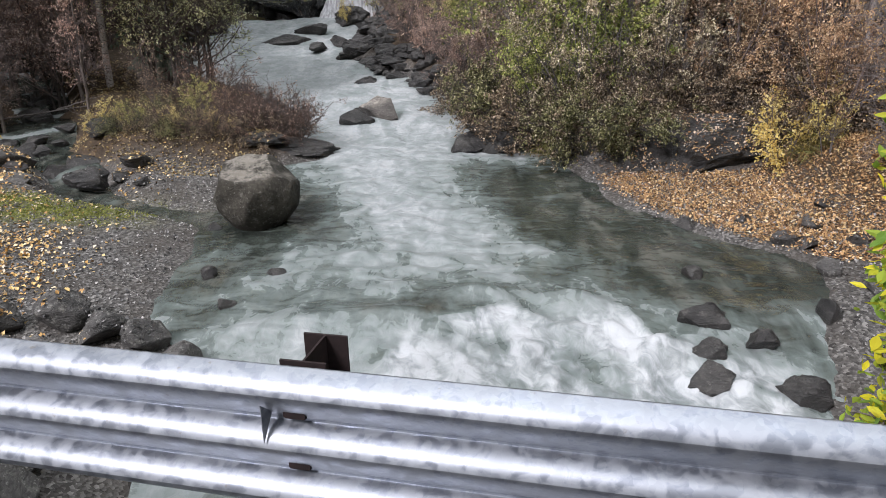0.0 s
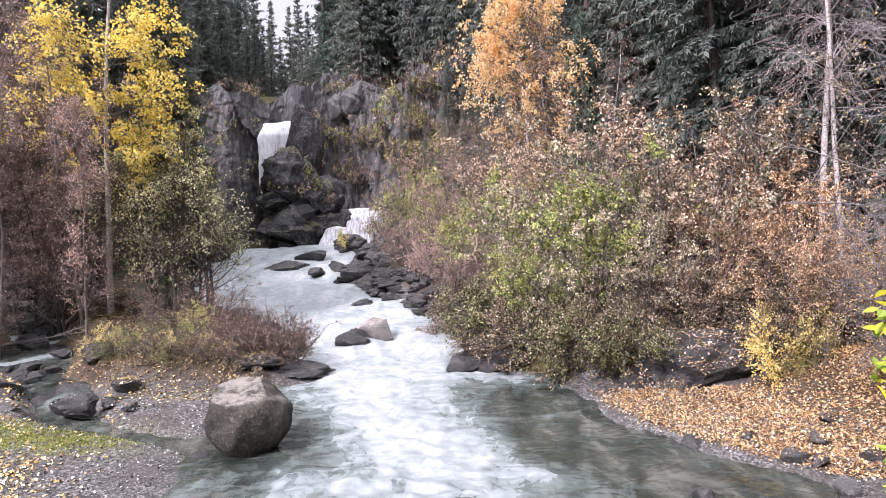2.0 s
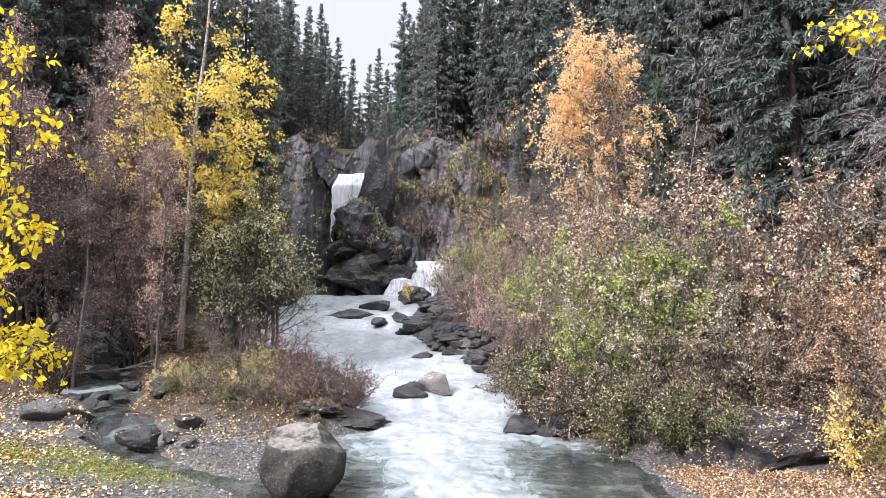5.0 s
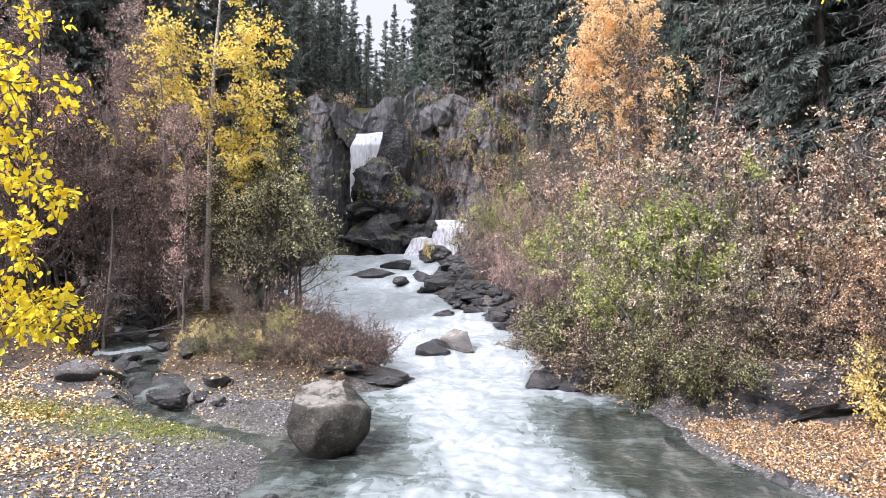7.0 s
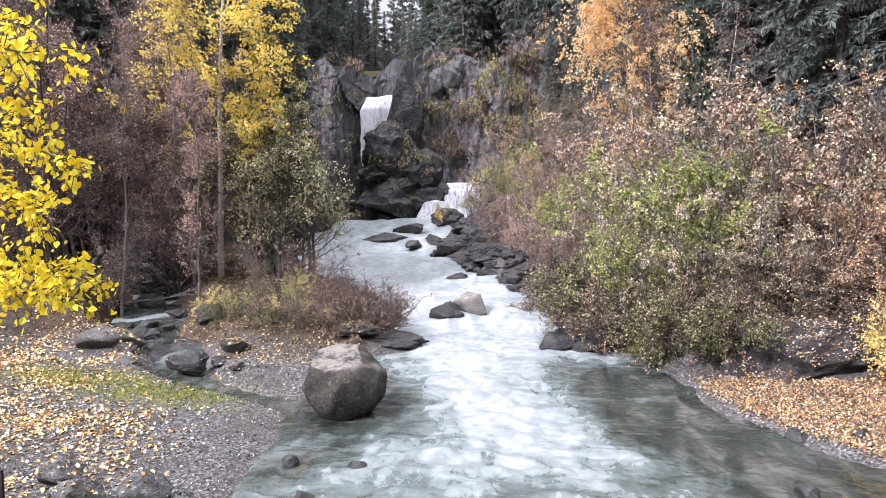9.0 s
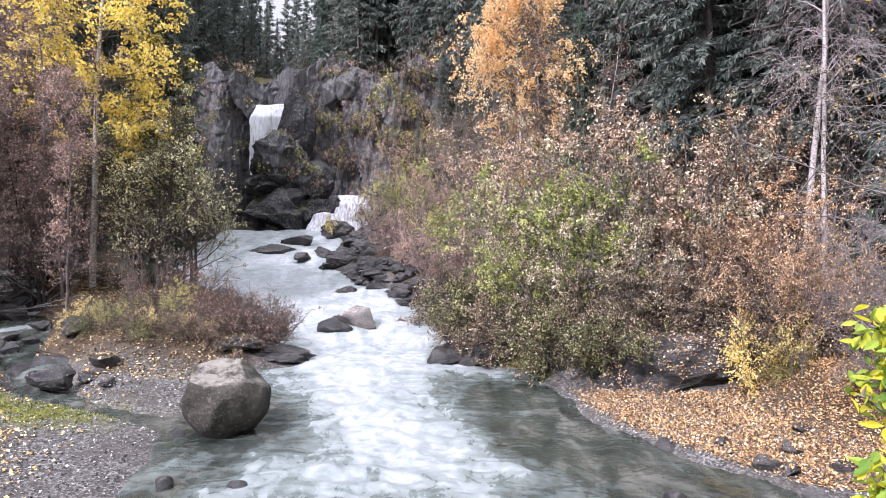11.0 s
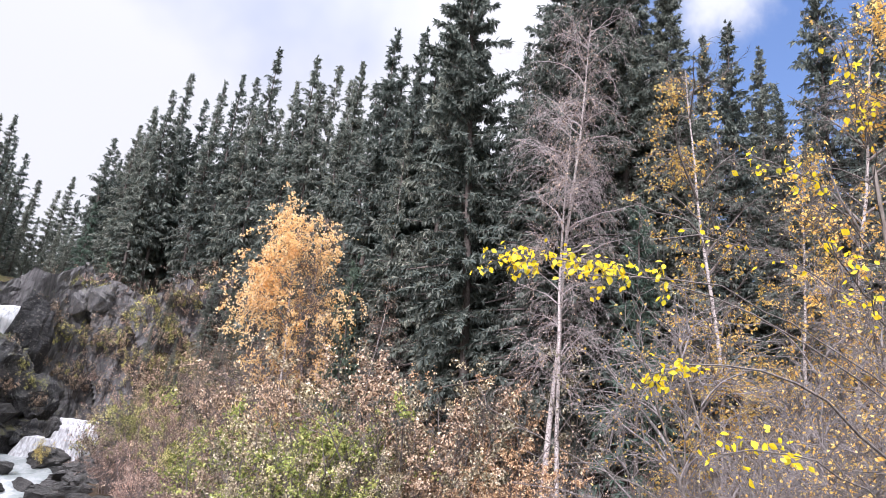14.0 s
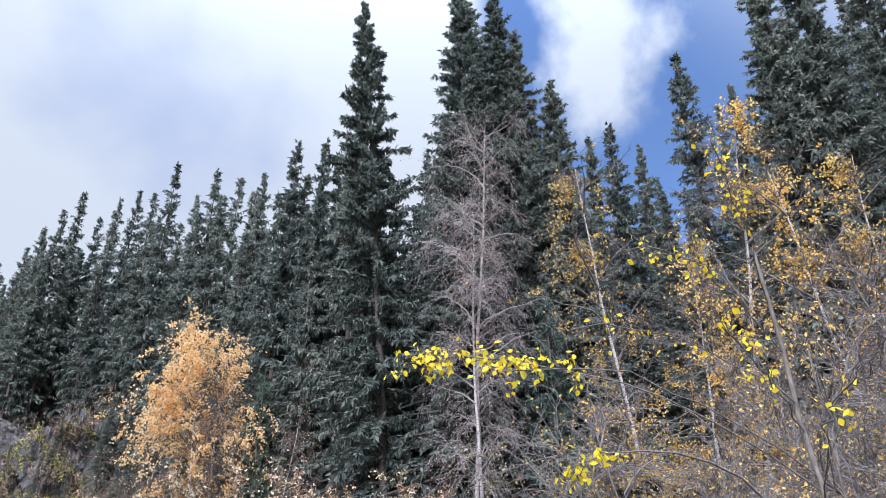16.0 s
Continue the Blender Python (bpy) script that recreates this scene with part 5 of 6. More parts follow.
def build_spruces():
    rng = np.random.default_rng(77)
    mid = [make_spruce(100 + i, 15.0, w * 0.96, 58, 52, None, rg * 0.8, b, 6, 0.19, 0.34) for i, (w, rg, b) in enumerate(((4.4, 0.18, 0.06), (3.9, 0.25, 0.12), (5.0, 0.15, 0.03), (3.6, 0.3, 0.2)))]
    near = [make_spruce(120 + i, 20.0, w * 0.92, 84, 120, None, rg * 0.8, 0.05, 7, 0.16, 0.33) for i, (w, rg) in enumerate(((5.2, 0.25), (6.2, 0.2)))]
    far = [make_spruce(130 + i, 15.0, w * 0.88, 48, 28, None, rg * 0.8, b, 5, 0.30, 0.32) for i, (w, rg, b) in enumerate(((4.6, 0.2, 0.05), (4.1, 0.25, 0.1), (3.6, 0.3, 0.2)))]
    young = make_spruce(140, 6.0, 2.2, 26, 42, M_BLUENEEDLE, 0.15, 0.03, 5, 0.16)
    limit_az = np.array([s[0] for s in sorted(SKYLINE)])
    limit_el = np.array([s[1] for s in sorted(SKYLINE)])
    for az, el, r in SKYLINE:
        x, y = polar(az, r)
        z = place_z(x, y)
        h = 1.7 + r * math.tan(radians(el)) - z
        group = near if (r < 29 and az > 20) else (mid if r < 44 else far)
        base = 20.0 if group is near else 15.0
        k = group[rng.integers(len(group))]
        size = h / base
        wide = max(0.8, min(1.15, 17.0 / h)) if group is not near else 0.95
        put(k, x, y, size * wide, rng.uniform(0, 360), 1 / wide, sink=0.2)
    for az, el, r in SKYLINE:
        for d in (-1, 1):
            a2, r2 = az + d * rng.uniform(0.6, 1.6), r + rng.uniform(-1, 7)
            x, y = polar(a2, r2)
            h = 1.7 + r2 * math.tan(radians(np.interp(a2, limit_az, limit_el) - rng.uniform(1.5, 6.0))) - place_z(x, y)
            if h < 6 or 20 < az < 29 or 39 < az < 57:
                continue
            k = mid[rng.integers(4)] if r2 < 34 and az > 0 else far[rng.integers(3)]
            put(k, x, y, h / 15.0, rng.uniform(0, 360), 1.0, sink=0.2)
    # a leaning, storm-broken spruce that stands above the others
    x, y = polar(23.4, 28)
    ragged = make_spruce(127, 20.0, 5.2, 66, 190, None, 0.38, 0.04, 6, 0.19, 0.34)
    put(ragged, x, y, 1.25, 40, 1.22, lean=(0, -4.5), label="tall ragged spruce with a thin broken top leaning over")
    retire(ragged)
    # small ones along the edge of the cliff
    for i in range(20):
        x, y = rng.uniform(-24, -5.5), rng.uniform(56.3, 58.6)
        if -12.5 < x < -8.6:
            continue
        put(mid[i % 4], x, y, rng.uniform(0.16, 0.5), rng.uniform(0, 360), 1.15, label="small dark spruce at the edge of the cliff")
    # dark stand on the shelf above the falls
    for i in range(26):
        az = -19.5 + 14.5 * (i + rng.uniform(0, 0.8)) / 26
        r = rng.uniform(61, 76)
        x, y = polar(az, r)
        h = 1.7 + r * math.tan(radians(np.interp(az, limit_az, limit_el) - rng.uniform(0.6, 4.0))) - place_z(x, y)
        if h > 4:
            put(far[i % 3], x, y, h / 15.0, rng.uniform(0, 360), 1.0, sink=0.2)
    for i in range(84):
        az = rng.uniform(-50, 80) if i % 3 else rng.uniform(14, 34)
        r = rng.uniform(27, 80) if i % 2 else rng.uniform(26, 46)
        if -21 < az < -3 and r < 58:
            continue
        if az < -3 and r < 34 or -6 < az < 9 and r < 56 or 9 < az < 14 and r < 38:
            continue
        x, y = polar(az, r)
        if y < 12:
            continue
        z = place_z(x, y)
        cap = 1.7 + r * math.tan(radians(np.interp(az, limit_az, limit_el) - rng.uniform(2.0, 6.5))) - z
        h = min(cap, rng.uniform(11, 21))
        if h < 4.5:
            continue
        k = mid[rng.integers(4)] if r < 30 else far[rng.integers(3)]
        wide = max(0.75, min(1.25, 15.0 / h))
        put(k, x, y, h / 15.0 * wide, rng.uniform(0, 360), 1 / wide, sink=0.2)
    # small ones on the slope beside the falls
    for i in range(16):
        x, y = rng.uniform(-2, 9), rng.uniform(47, 56)
        put(mid[i % 4], x, y, rng.uniform(0.22, 0.42), rng.uniform(0, 360), 1.1, label="small dark spruce on the rocky slope")
    for az, r, h in ((36.2, 24, 12.5), (12.6, 32, 12), (9.5, 34, 9), (-22, 33, 9), (-20.3, 30, 7.5), (-4, 62, 7), (-8, 60, 7.5), (-6.2, 59, 6)):
        x, y = polar(az, r)
        put(young, x, y, h / 6.0 * 0.8, rng.uniform(0, 360), 1.25, label="young blue-green spruce among the birches")
    for k in far + near + mid + [young]:
        retire(k)


def build_trees():
    # the yellow poplar on the island
    t = make_broadleaf(201, "poplar_tree", "slender poplar with bright yellow autumn leaves on the island", 18.5, 0.135, 0.28, 4.4, 74, 7, 4, 27000, 0.14, M_YELLOW, M_POPLARBARK, M_BARK,
                       lift=0.045, spread=1.28, hang=0.03, patchy=0.02, taper=0.75, limb_k=0.20, clear=0.7)
    put(t, -12.5, 27.4, 1.0, 200, lean=(0, 0.9))
    retire(t)
    t = make_broadleaf(205, "alder_tree", "dark-stemmed alder with small yellow-olive leaves on the island", 10.0, 0.09, 0.24, 3.0, 34, 7, 4, 9000, 0.10, M_YELLOWOLIVE, M_DARKBARK, M_BROWNTWIG, lift=0.03, spread=1.1, patchy=-0.1, taper=0.6)
    put(t, -10.6, 28.2, 1.0, 60)
    put(t, -11.4, 29.2, 0.86, 190)
    retire(t)
    # orange weeping birch, and a thin one behind it that has lost most of its leaves
    t = make_weeping(215, "birch_tree", "birch with hanging orange autumn foliage", 13.6, 0.10, 1, 0.22, 3.0, 56, 10, 5, 2.1, 16, 0.115, M_ORANGE, M_BIRCH, M_REDTWIG, 0.75, -0.12)
    put(t, 4.2, 31.3, 1.0, 200, 1.0, lean=(0, 1.5))
    retire(t)
    t = make_weeping(217, "birch_tree", "thin birch with fine reddish twigs and few leaves", 14.0, 0.085, 1, 0.25, 1.7, 60, 9, 4, 1.1, 2, 0.07, M_TAN, M_BIRCH, M_REDTWIG, 0.40, 0.0)
    put(t, 5.75, 32.0, 1.02, 150)
    put(t, 7.9, 31.0, 0.8, 40)
    retire(t)
    t = make_weeping(219, "birch_tree", "grey-brown birch with fine bare twigs on the stream bank", 13.0, 0.085, 1, 0.14, 2.2, 56, 9, 4, 1.0, 5, 0.08, M_PINK, M_BARK, M_REDTWIG, 0.15, -0.1, 0.7, 0.5, 0.07, 0.075)
    for x, y, sz, a in ((-14.6, 27.6, 0.95, 10), (-12.6, 25.4, 0.85, 100), (-16.6, 28.0, 1.0, 200), (-14.0, 22.6, 0.72, 300), (-17.6, 25.6, 0.95, 60), (-11.6, 23.6, 0.62, 160), (-18.6, 30.5, 1.15, 250), (-21.5, 33.0, 1.2, 30), (-24.0, 30.0, 1.15, 120), (-20.5, 36.0, 1.25, 190)):
        put(t, x, y, sz, a)
    retire(t)
    # pale birches nearly bare
    t = make_weeping(221, "birch_tree", "pale-barked double birch, nearly bare with fine drooping twigs", 21.0, 0.115, 2, 0.36, 2.9, 48, 10, 5, 1.5, 2, 0.055, M_TAN, M_BIRCH, M_PALETWIG, 0.50, -0.1, 0.8, 0.5, 0.010)
    put(t, 11.55, 20.0, 1.0, -30)
    retire(t)
    t = make_weeping(231, "birch_tree", "birch with thin amber and yellow leaves", 13.0, 0.075, 1, 0.20, 2.4, 66, 9, 5, 0.95, 5, 0.075, M_AMBER, M_BIRCH, M_TWIG, 0.25, 0.04)
    for az, r, sz, a in ((41.5, 19, 1.24, 30), (52.5, 18, 1.25, 160), (48.0, 23, 1.05, 250), (57.5, 15, 1.0, 320), (62, 17, 1.0, 80)):
        x, y = polar(az, r)
        put(t, x, y, sz, a)
    retire(t)
    # dark bare trees and brown alders on the left bank
    t = make_broadleaf(241, "alder_tree", "brown-leaved alder with many fine dark twigs", 9.0, 0.085, 0.10, 3.2, 24, 7, 4, 8000, 0.085, M_PINK, M_DARKBARK, M_REDTWIG, lift=0.10, spread=0.85, stems=3)
    for x, y, s, a in ((-15.2, 26.0, 1.1, 10), (-17.5, 24.5, 1.2, 80), (-18.5, 28.5, 1.35, 170), (-20.5, 22.5, 1.15, 230), (-15.0, 31.0, 1.2, 300), (-22.5, 27, 1.4, 40), (-13.6, 25.6, 0.8, 120), (-16.0, 22.3, 0.95, 60), (-18.8, 20.6, 1.1, 190), (-21.0, 31.5, 1.4, 15), (-24.5, 33.0, 1.5, 95), (-26.5, 30.5, 1.5, 260), (-19.5, 33.5, 1.35, 200)):
        put(t, x, y, s, a)
    retire(t)
    t = make_broadleaf(251, "alder_tree", "green-leaved alder with dark trunks on the island", 8.0, 0.10, 0.16, 3.4, 24, 8, 4, 12000, 0.085, M_PALEOLIVE, M_DARKBARK, M_BROWNTWIG, lift=0.05, spread=0.95, stems=3, patchy=-0.12)
    for x, y, s, a in ((-9.6, 26.8, 1.0, 0), (-11.0, 27.8, 1.15, 100), (-8.6, 27.2, 0.85, 200)):
        put(t, x, y, s, a)
    retire(t)


def build_shrubs():
    rng = np.random.default_rng(9)
    kinds = {
        "tan": make_shrub(301, "tan-brown autumn shrub with thinning leaves", 3.6, 17000, 0.068, M_TAN, M_TWIG),
        "tan2": make_shrub(302, "tan-brown autumn shrub with thinning leaves", 4.2, 18000, 0.068, M_TAN, M_REDTWIG, stems=15, flare=0.8),
        "sage": make_shrub(321, "grey-green and tan autumn shrub on the bank", 3.7, 17000, 0.068, M_SAGE, M_TWIG, stems=13, flare=0.7),
        "rust": make_shrub(322, "orange-brown autumn shrub on the bank", 3.6, 17000, 0.068, M_RUST_LEAF, M_REDTWIG, stems=13, flare=0.7),
        "olive": make_shrub(303, "olive-green shrub turning yellow", 3.6, 14000, 0.074, M_OLIVE, M_TWIG, flare=0.7),
        "pink": make_shrub(304, "pinkish-brown shrub with fine twigs", 3.2, 12000, 0.062, M_PINK, M_REDTWIG, stems=16, flare=0.7),
        "green": make_shrub(331, "green-leaved shrub turning lime yellow on the bank", 3.6, 8500, 0.085, M_GREENLEAF, M_TWIG, stems=13, flare=0.6, patchy=-0.05),
        "island": make_shrub(332, "dark brown fine-leaved shrub leaning over the water", 2.2, 5200, 0.055, M_MAROON, M_BROWNTWIG, stems=18, flare=1.3, droop=-0.05),
        "gold": make_shrub(305, "low golden-yellow shrub on the leafy bank", 1.7, 3200, 0.075, M_GOLD, M_TWIG, stems=10, per2=6, per3=4),
        "bare": make_shrub(306, "grey leafless shrub with tangled twigs", 3.6, 2600, 0.06, M_TAN, M_BARK, stems=14, flare=0.8, per2=8, per3=5),
        # low skirts whose leaf colour carries the shade at the bushes' foot
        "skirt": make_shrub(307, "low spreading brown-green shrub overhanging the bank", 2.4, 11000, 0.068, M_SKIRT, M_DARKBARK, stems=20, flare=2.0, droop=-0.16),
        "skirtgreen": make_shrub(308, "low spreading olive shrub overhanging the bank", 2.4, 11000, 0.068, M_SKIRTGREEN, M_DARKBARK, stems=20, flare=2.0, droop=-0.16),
        "far_tan": make_shrub(311, "brown shrub on the rocky slope by the falls", 3.4, 1100, 0.16, M_TAN, M_DARKBARK, stems=9, per2=4, per3=3),
        "far_olive": make_shrub(312, "olive-green shrub on the rocky slope by the falls", 3.2, 1100, 0.16, M_OLIVE, M_DARKBARK, stems=9, per2=4, per3=3),
        "far_pink": make_shrub(313, "grey-brown thin shrub on the rocky slope by the falls", 3.4, 900, 0.12, M_PINK, M_DARKBARK, stems=9, per2=5, per3=3),
    }
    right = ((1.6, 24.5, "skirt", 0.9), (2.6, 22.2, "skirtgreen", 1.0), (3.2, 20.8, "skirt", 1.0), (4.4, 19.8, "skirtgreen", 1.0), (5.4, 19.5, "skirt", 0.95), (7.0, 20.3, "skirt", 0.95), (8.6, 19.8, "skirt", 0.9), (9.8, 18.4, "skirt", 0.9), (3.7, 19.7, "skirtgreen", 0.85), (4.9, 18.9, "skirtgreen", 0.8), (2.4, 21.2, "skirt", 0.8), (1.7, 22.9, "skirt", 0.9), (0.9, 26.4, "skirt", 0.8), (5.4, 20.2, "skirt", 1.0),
             (4.0, 21.4, "sage", 0.9), (6.4, 20.8, "sage", 0.9), (8.0, 20.6, "rust", 0.95), (9.6, 20.0, "rust", 0.8),
             (0.9, 28.5, "pink", 0.8), (2.4, 27.2, "pink", 1.0), (3.2, 24.6, "green", 1.2), (4.4, 22.9, "green", 1.4), (5.6, 22.4, "green", 1.45), (3.2, 22.0, "green", 0.85), (5.0, 21.4, "green", 0.9), (2.2, 28.8, "green", 1.35), (6.3, 23.2, "sage", 1.6), (7.6, 22.6, "tan", 1.75), (9.2, 22.0, "sage", 1.6),
             (10.6, 19.4, "rust", 1.0), (9.8, 17.6, "rust", 0.75), (11.8, 17.6, "pink", 0.8), (-0.3, 32, "pink", 0.9), (1.6, 31, "olive", 1.0), (3.4, 29.4, "sage", 1.2), (5.2, 26.8, "tan2", 1.45), (7.4, 25.6, "tan2", 1.5),
             (9.6, 24.5, "rust", 1.6), (-1.6, 36, "pink", 0.8), (-0.6, 40, "olive", 0.9), (1.2, 37, "pink", 1.0), (3.2, 34, "pink", 1.2), (-2.4, 43, "tan", 0.8), (0.4, 44, "tan", 1.0), (2.6, 40.5, "bare", 1.3),
             (-0.8, 47.5, "tan", 0.9), (1.8, 48, "bare", 1.1), (4.6, 38, "bare", 1.4), (4.0, 43, "bare", 1.4), (6.6, 31, "bare", 1.3), (13, 21.5, "bare", 1.2), (10.8, 22.8, "bare", 1.3), (14.5, 19, "pink", 0.9), (12.6, 24.5, "bare", 1.4))
    for x, y, k, s in right:
        put(kinds[k], x, y, s * rng.uniform(0.92, 1.08), rng.uniform(0, 360), rng.uniform(0.95, 1.1))
    left = ((-5.0, 20.9, "island", 0.85), (-5.6, 21.5, "island", 0.95), (-6.4, 22.6, "island", 0.8), (-4.7, 21.6, "island", 0.7), (-7.6, 20.5, "gold", 0.36), (-8.8, 20.4, "olive", 0.22), (-7.4, 21.6, "olive", 0.34), (-8.1, 24.6, "island", 1.0), (-9.4, 24.0, "bare", 0.55),
            (-6.6, 20.3, "gold", 0.36), (-5.9, 20.5, "gold", 0.3), (-8.0, 20.8, "gold", 0.4), (-6.9, 20.7, "skirt", 0.42), (-7.9, 21.4, "skirt", 0.5), (-9.0, 22.0, "skirtgreen", 0.45), (-6.0, 20.9, "skirt", 0.45), (-5.3, 20.6, "island", 0.7), (-4.5, 21.0, "island", 0.75), (-9.3, 20.9, "gold", 0.3), (-8.4, 19.9, "skirt", 0.4), (-7.2, 19.8, "skirtgreen", 0.38), (-6.2, 19.8, "skirt", 0.42), (-5.2, 20.1, "skirt", 0.4), (-7.7, 20.3, "island", 0.5), (-8.9, 20.2, "skirtgreen", 0.35), (-6.7, 20.1, "island", 0.45), (-10.2, 20.8, "gold", 0.35), (-14.5, 22.5, "bare", 0.7), (-16.5, 21.0, "pink", 0.85), (-18.5, 19.5, "tan", 0.9), (-19.5, 25, "bare", 1.2), (-15.2, 31, "bare", 0.9), (-16, 34, "bare", 1.2),
            (-17, 38, "pink", 1.3), (-16.2, 41, "tan", 0.9), (-16.5, 44, "olive", 1.1), (-17.5, 46, "tan", 1.2), (-20, 35, "pink", 1.4), (-15.5, 48, "pink", 0.8))
    for x, y, k, s in left:
        put(kinds[k], x, y, s * rng.uniform(0.92, 1.08), rng.uniform(0, 360), rng.uniform(0.95, 1.1))
    # on the ledges and the slope beside the falls
    for _ in range(90):
        x, y = rng.uniform(-3.5, 11), rng.uniform(45, 58)
        put(kinds[("far_pink", "far_tan", "far_olive", "far_pink")[rng.integers(4)]], x, y, rng.uniform(0.5, 1.0), rng.uniform(0, 360))
    for _ in range(62):
        x, z = rng.uniform(-8.5, 2.5), rng.uniform(3.0, 12.5)
        y = float(face_depth(np.array(x), np.array(z))) - 0.2
        put(kinds[("far_pink", "far_tan", "far_olive")[rng.integers(3)]], x, y, rng.uniform(0.35, 0.75), rng.uniform(0, 360), z=z, sink=0.1)
    for _ in range(40):
        x, z = rng.uniform(-24, -12.9), rng.uniform(6.0, 13.0)
        y = float(face_depth(np.array(x), np.array(z))) - 0.1
        put(kinds[("far_olive", "far_tan", "far_pink", "far_olive")[rng.integers(4)]], x, y, rng.uniform(0.25, 0.6), rng.uniform(0, 360), z=z, sink=0.1)
    for _ in range(18):
        x, y = rng.uniform(-30, -6), rng.uniform(57.5, 68)
        put(kinds[("far_olive", "far_tan", "far_olive")[rng.integers(3)]], x, y, rng.uniform(0.4, 0.7), rng.uniform(0, 360))
    for x, y, z, k in ((-10.3, 50.6, 6.2, "far_olive"), (-9.4, 50.4, 5.6, "far_tan"), (-8.2, 50.2, 4.6, "far_olive"), (-11.0, 50.2, 5.0, "far_olive"), (-10.2, 50.6, 6.8, "far_olive"), (-9.6, 50.3, 6.4, "far_tan"), (-8.6, 50.2, 5.4, "far_olive"), (-9.0, 49.6, 3.9, "far_tan"), (-7.6, 50.0, 4.3, "far_olive"), (-10.8, 49.7, 4.5, "far_olive"), (-7.0, 49.8, 3.2, "far_tan")):
        put(kinds[k], x, y, 0.36, 70 * x, z=z)
    put(kinds["gold"], -5.6, 45.35, 0.55, 0, 1.3, z=0.5, label="small yellow plant on the rock below the fall")
    for x, y, s in ((8.5, 17.3, 0.95), (9.3, 16.6, 0.75), (9.6, 18.0, 0.8), (-9.5, 20.6, 0.5)):
        put(kinds["gold"], x, y, s, rng.uniform(0, 360), 1.1)
    for k in kinds.values():
        retire(k)


def spot(az, el, r):
    """A place r metres from the bridge's middle, by bearing and elevation at eye height."""
    return np.array([r * math.sin(radians(az)), r * math.cos(radians(az)), 1.7 + r * math.tan(radians(el))])


def make_boughed(seed, name, label, base, top, r0, boughs, leaf_size, leaf_mat, bark, twig, width=0.72, twig_len=0.34, more=1.0):
    """A tree of which single long boughs matter: boughs are (height on the trunk, tip, arch, twigs, leaves a twig, where leaves begin, radius)."""
    rng = np.random.default_rng(seed)
    base, top = np.array(base, dtype=float), np.array(top, dtype=float)
    tree = thing(name, tuple(base), label, "tree")
    t = np.linspace(0, 1, 12)[:, None]
    line = (base + (top - base) * t - base + rng.normal(size=(12, 3)) * 0.03 * np.sin(t * math.pi))[None]
    part("trunk", np_mesh("trunk", *tubes(line, np.linspace(r0, 0.02, 12)[None], 8), bark, True), tree)
    for at_t, tip, arch, n_twig, per, lo, rad in boughs:
        a = base + (top - base) * at_t
        u = np.linspace(0, 1, 9)[:, None]
        b = np.array(tip)
        line = (a * (1 - u) + b * u + np.array([0, 0, arch]) * 4 * u * (1 - u) - base + rng.normal(size=(9, 3)) * 0.035 * np.sin(u * math.pi))[None]
        at, way, tt = sprout(rng, line, int(n_twig * more), lo, 1.0, 0.8)
        ln = twig_len * rng.uniform(0.5, 1.3, len(tt)) * (1.15 - 0.5 * tt)
        tw, tr = grow(rng, at, way, ln, np.full(len(tt), 0.0045), np.full(len(tt), 0.002), 3, 0.16, -0.10)
        bough = part("bough", np_mesh("bough", *join(tubes(line, np.linspace(rad, 0.005, 9)[None], 6), tubes(tw, tr, 3)), twig, True), tree)
        if per:
            p, along = along_points(rng, tw, per, 0.1)
            v, f = big_leaves(rng, p + rng.normal(size=p.shape) * 0.02, leaf_size, width)
            part("foliage", np_mesh("foliage", v, f, leaf_mat), bough)
    return tree


def build_dead_wood():
    """A dead stem that leans over the side stream's bank, and thin fallen branches behind it."""
    rng = np.random.default_rng(57)
    base = np.array((-14.3, 20.4, place_z(-14.3, 20.4) - 0.15))
    stem = thing("dead_stem", tuple(base), "leaning dark dead stem on the bank of the side stream", "dead wood")
    t = np.linspace(0, 1, 8)[:, None]
    line = (np.array((1.1, 0.15, 1.75)) * t + np.array((0.10, 0, 0)) * np.sin(t * 3.0) + rng.normal(size=(8, 3)) * 0.02)[None]
    part("trunk", np_mesh("trunk", *tubes(line, np.linspace(0.17, 0.11, 8)[None], 9), M_DARKBARK, True), stem)
    for x, y, length, a, rise in ((-14.6, 23.4, 3.2, 10, 0.12), (-13.2, 24.6, 2.4, -25, 0.25), (-15.6, 22.6, 2.0, 35, 0.18), (-9.2, 26.0, 2.6, 5, 0.1)):
        b = np.array((x, y, place_z(x, y) + 0.35))
        branch = thing("branch", tuple(b), "thin grey fallen branch caught among the stems", "dead wood", "fallen branches")
        line = (np.array((math.cos(radians(a)) * length, math.sin(radians(a)) * length, rise * length)) * t + rng.normal(size=(8, 3)) * 0.05 * t)[None]
        at, way, tt = sprout(rng, line, 9, 0.2, 1.0, 0.7)
        tw, tr = grow(rng, at, way, rng.uniform(0.3, 0.9, len(tt)), np.full(len(tt), 0.008), np.full(len(tt), 0.003), 3, 0.15, 0.0)
        part("limb", np_mesh("limb", *join(tubes(line, np.linspace(0.035, 0.010, 8)[None], 6), tubes(tw, tr, 3)), M_TWIG, True), branch)


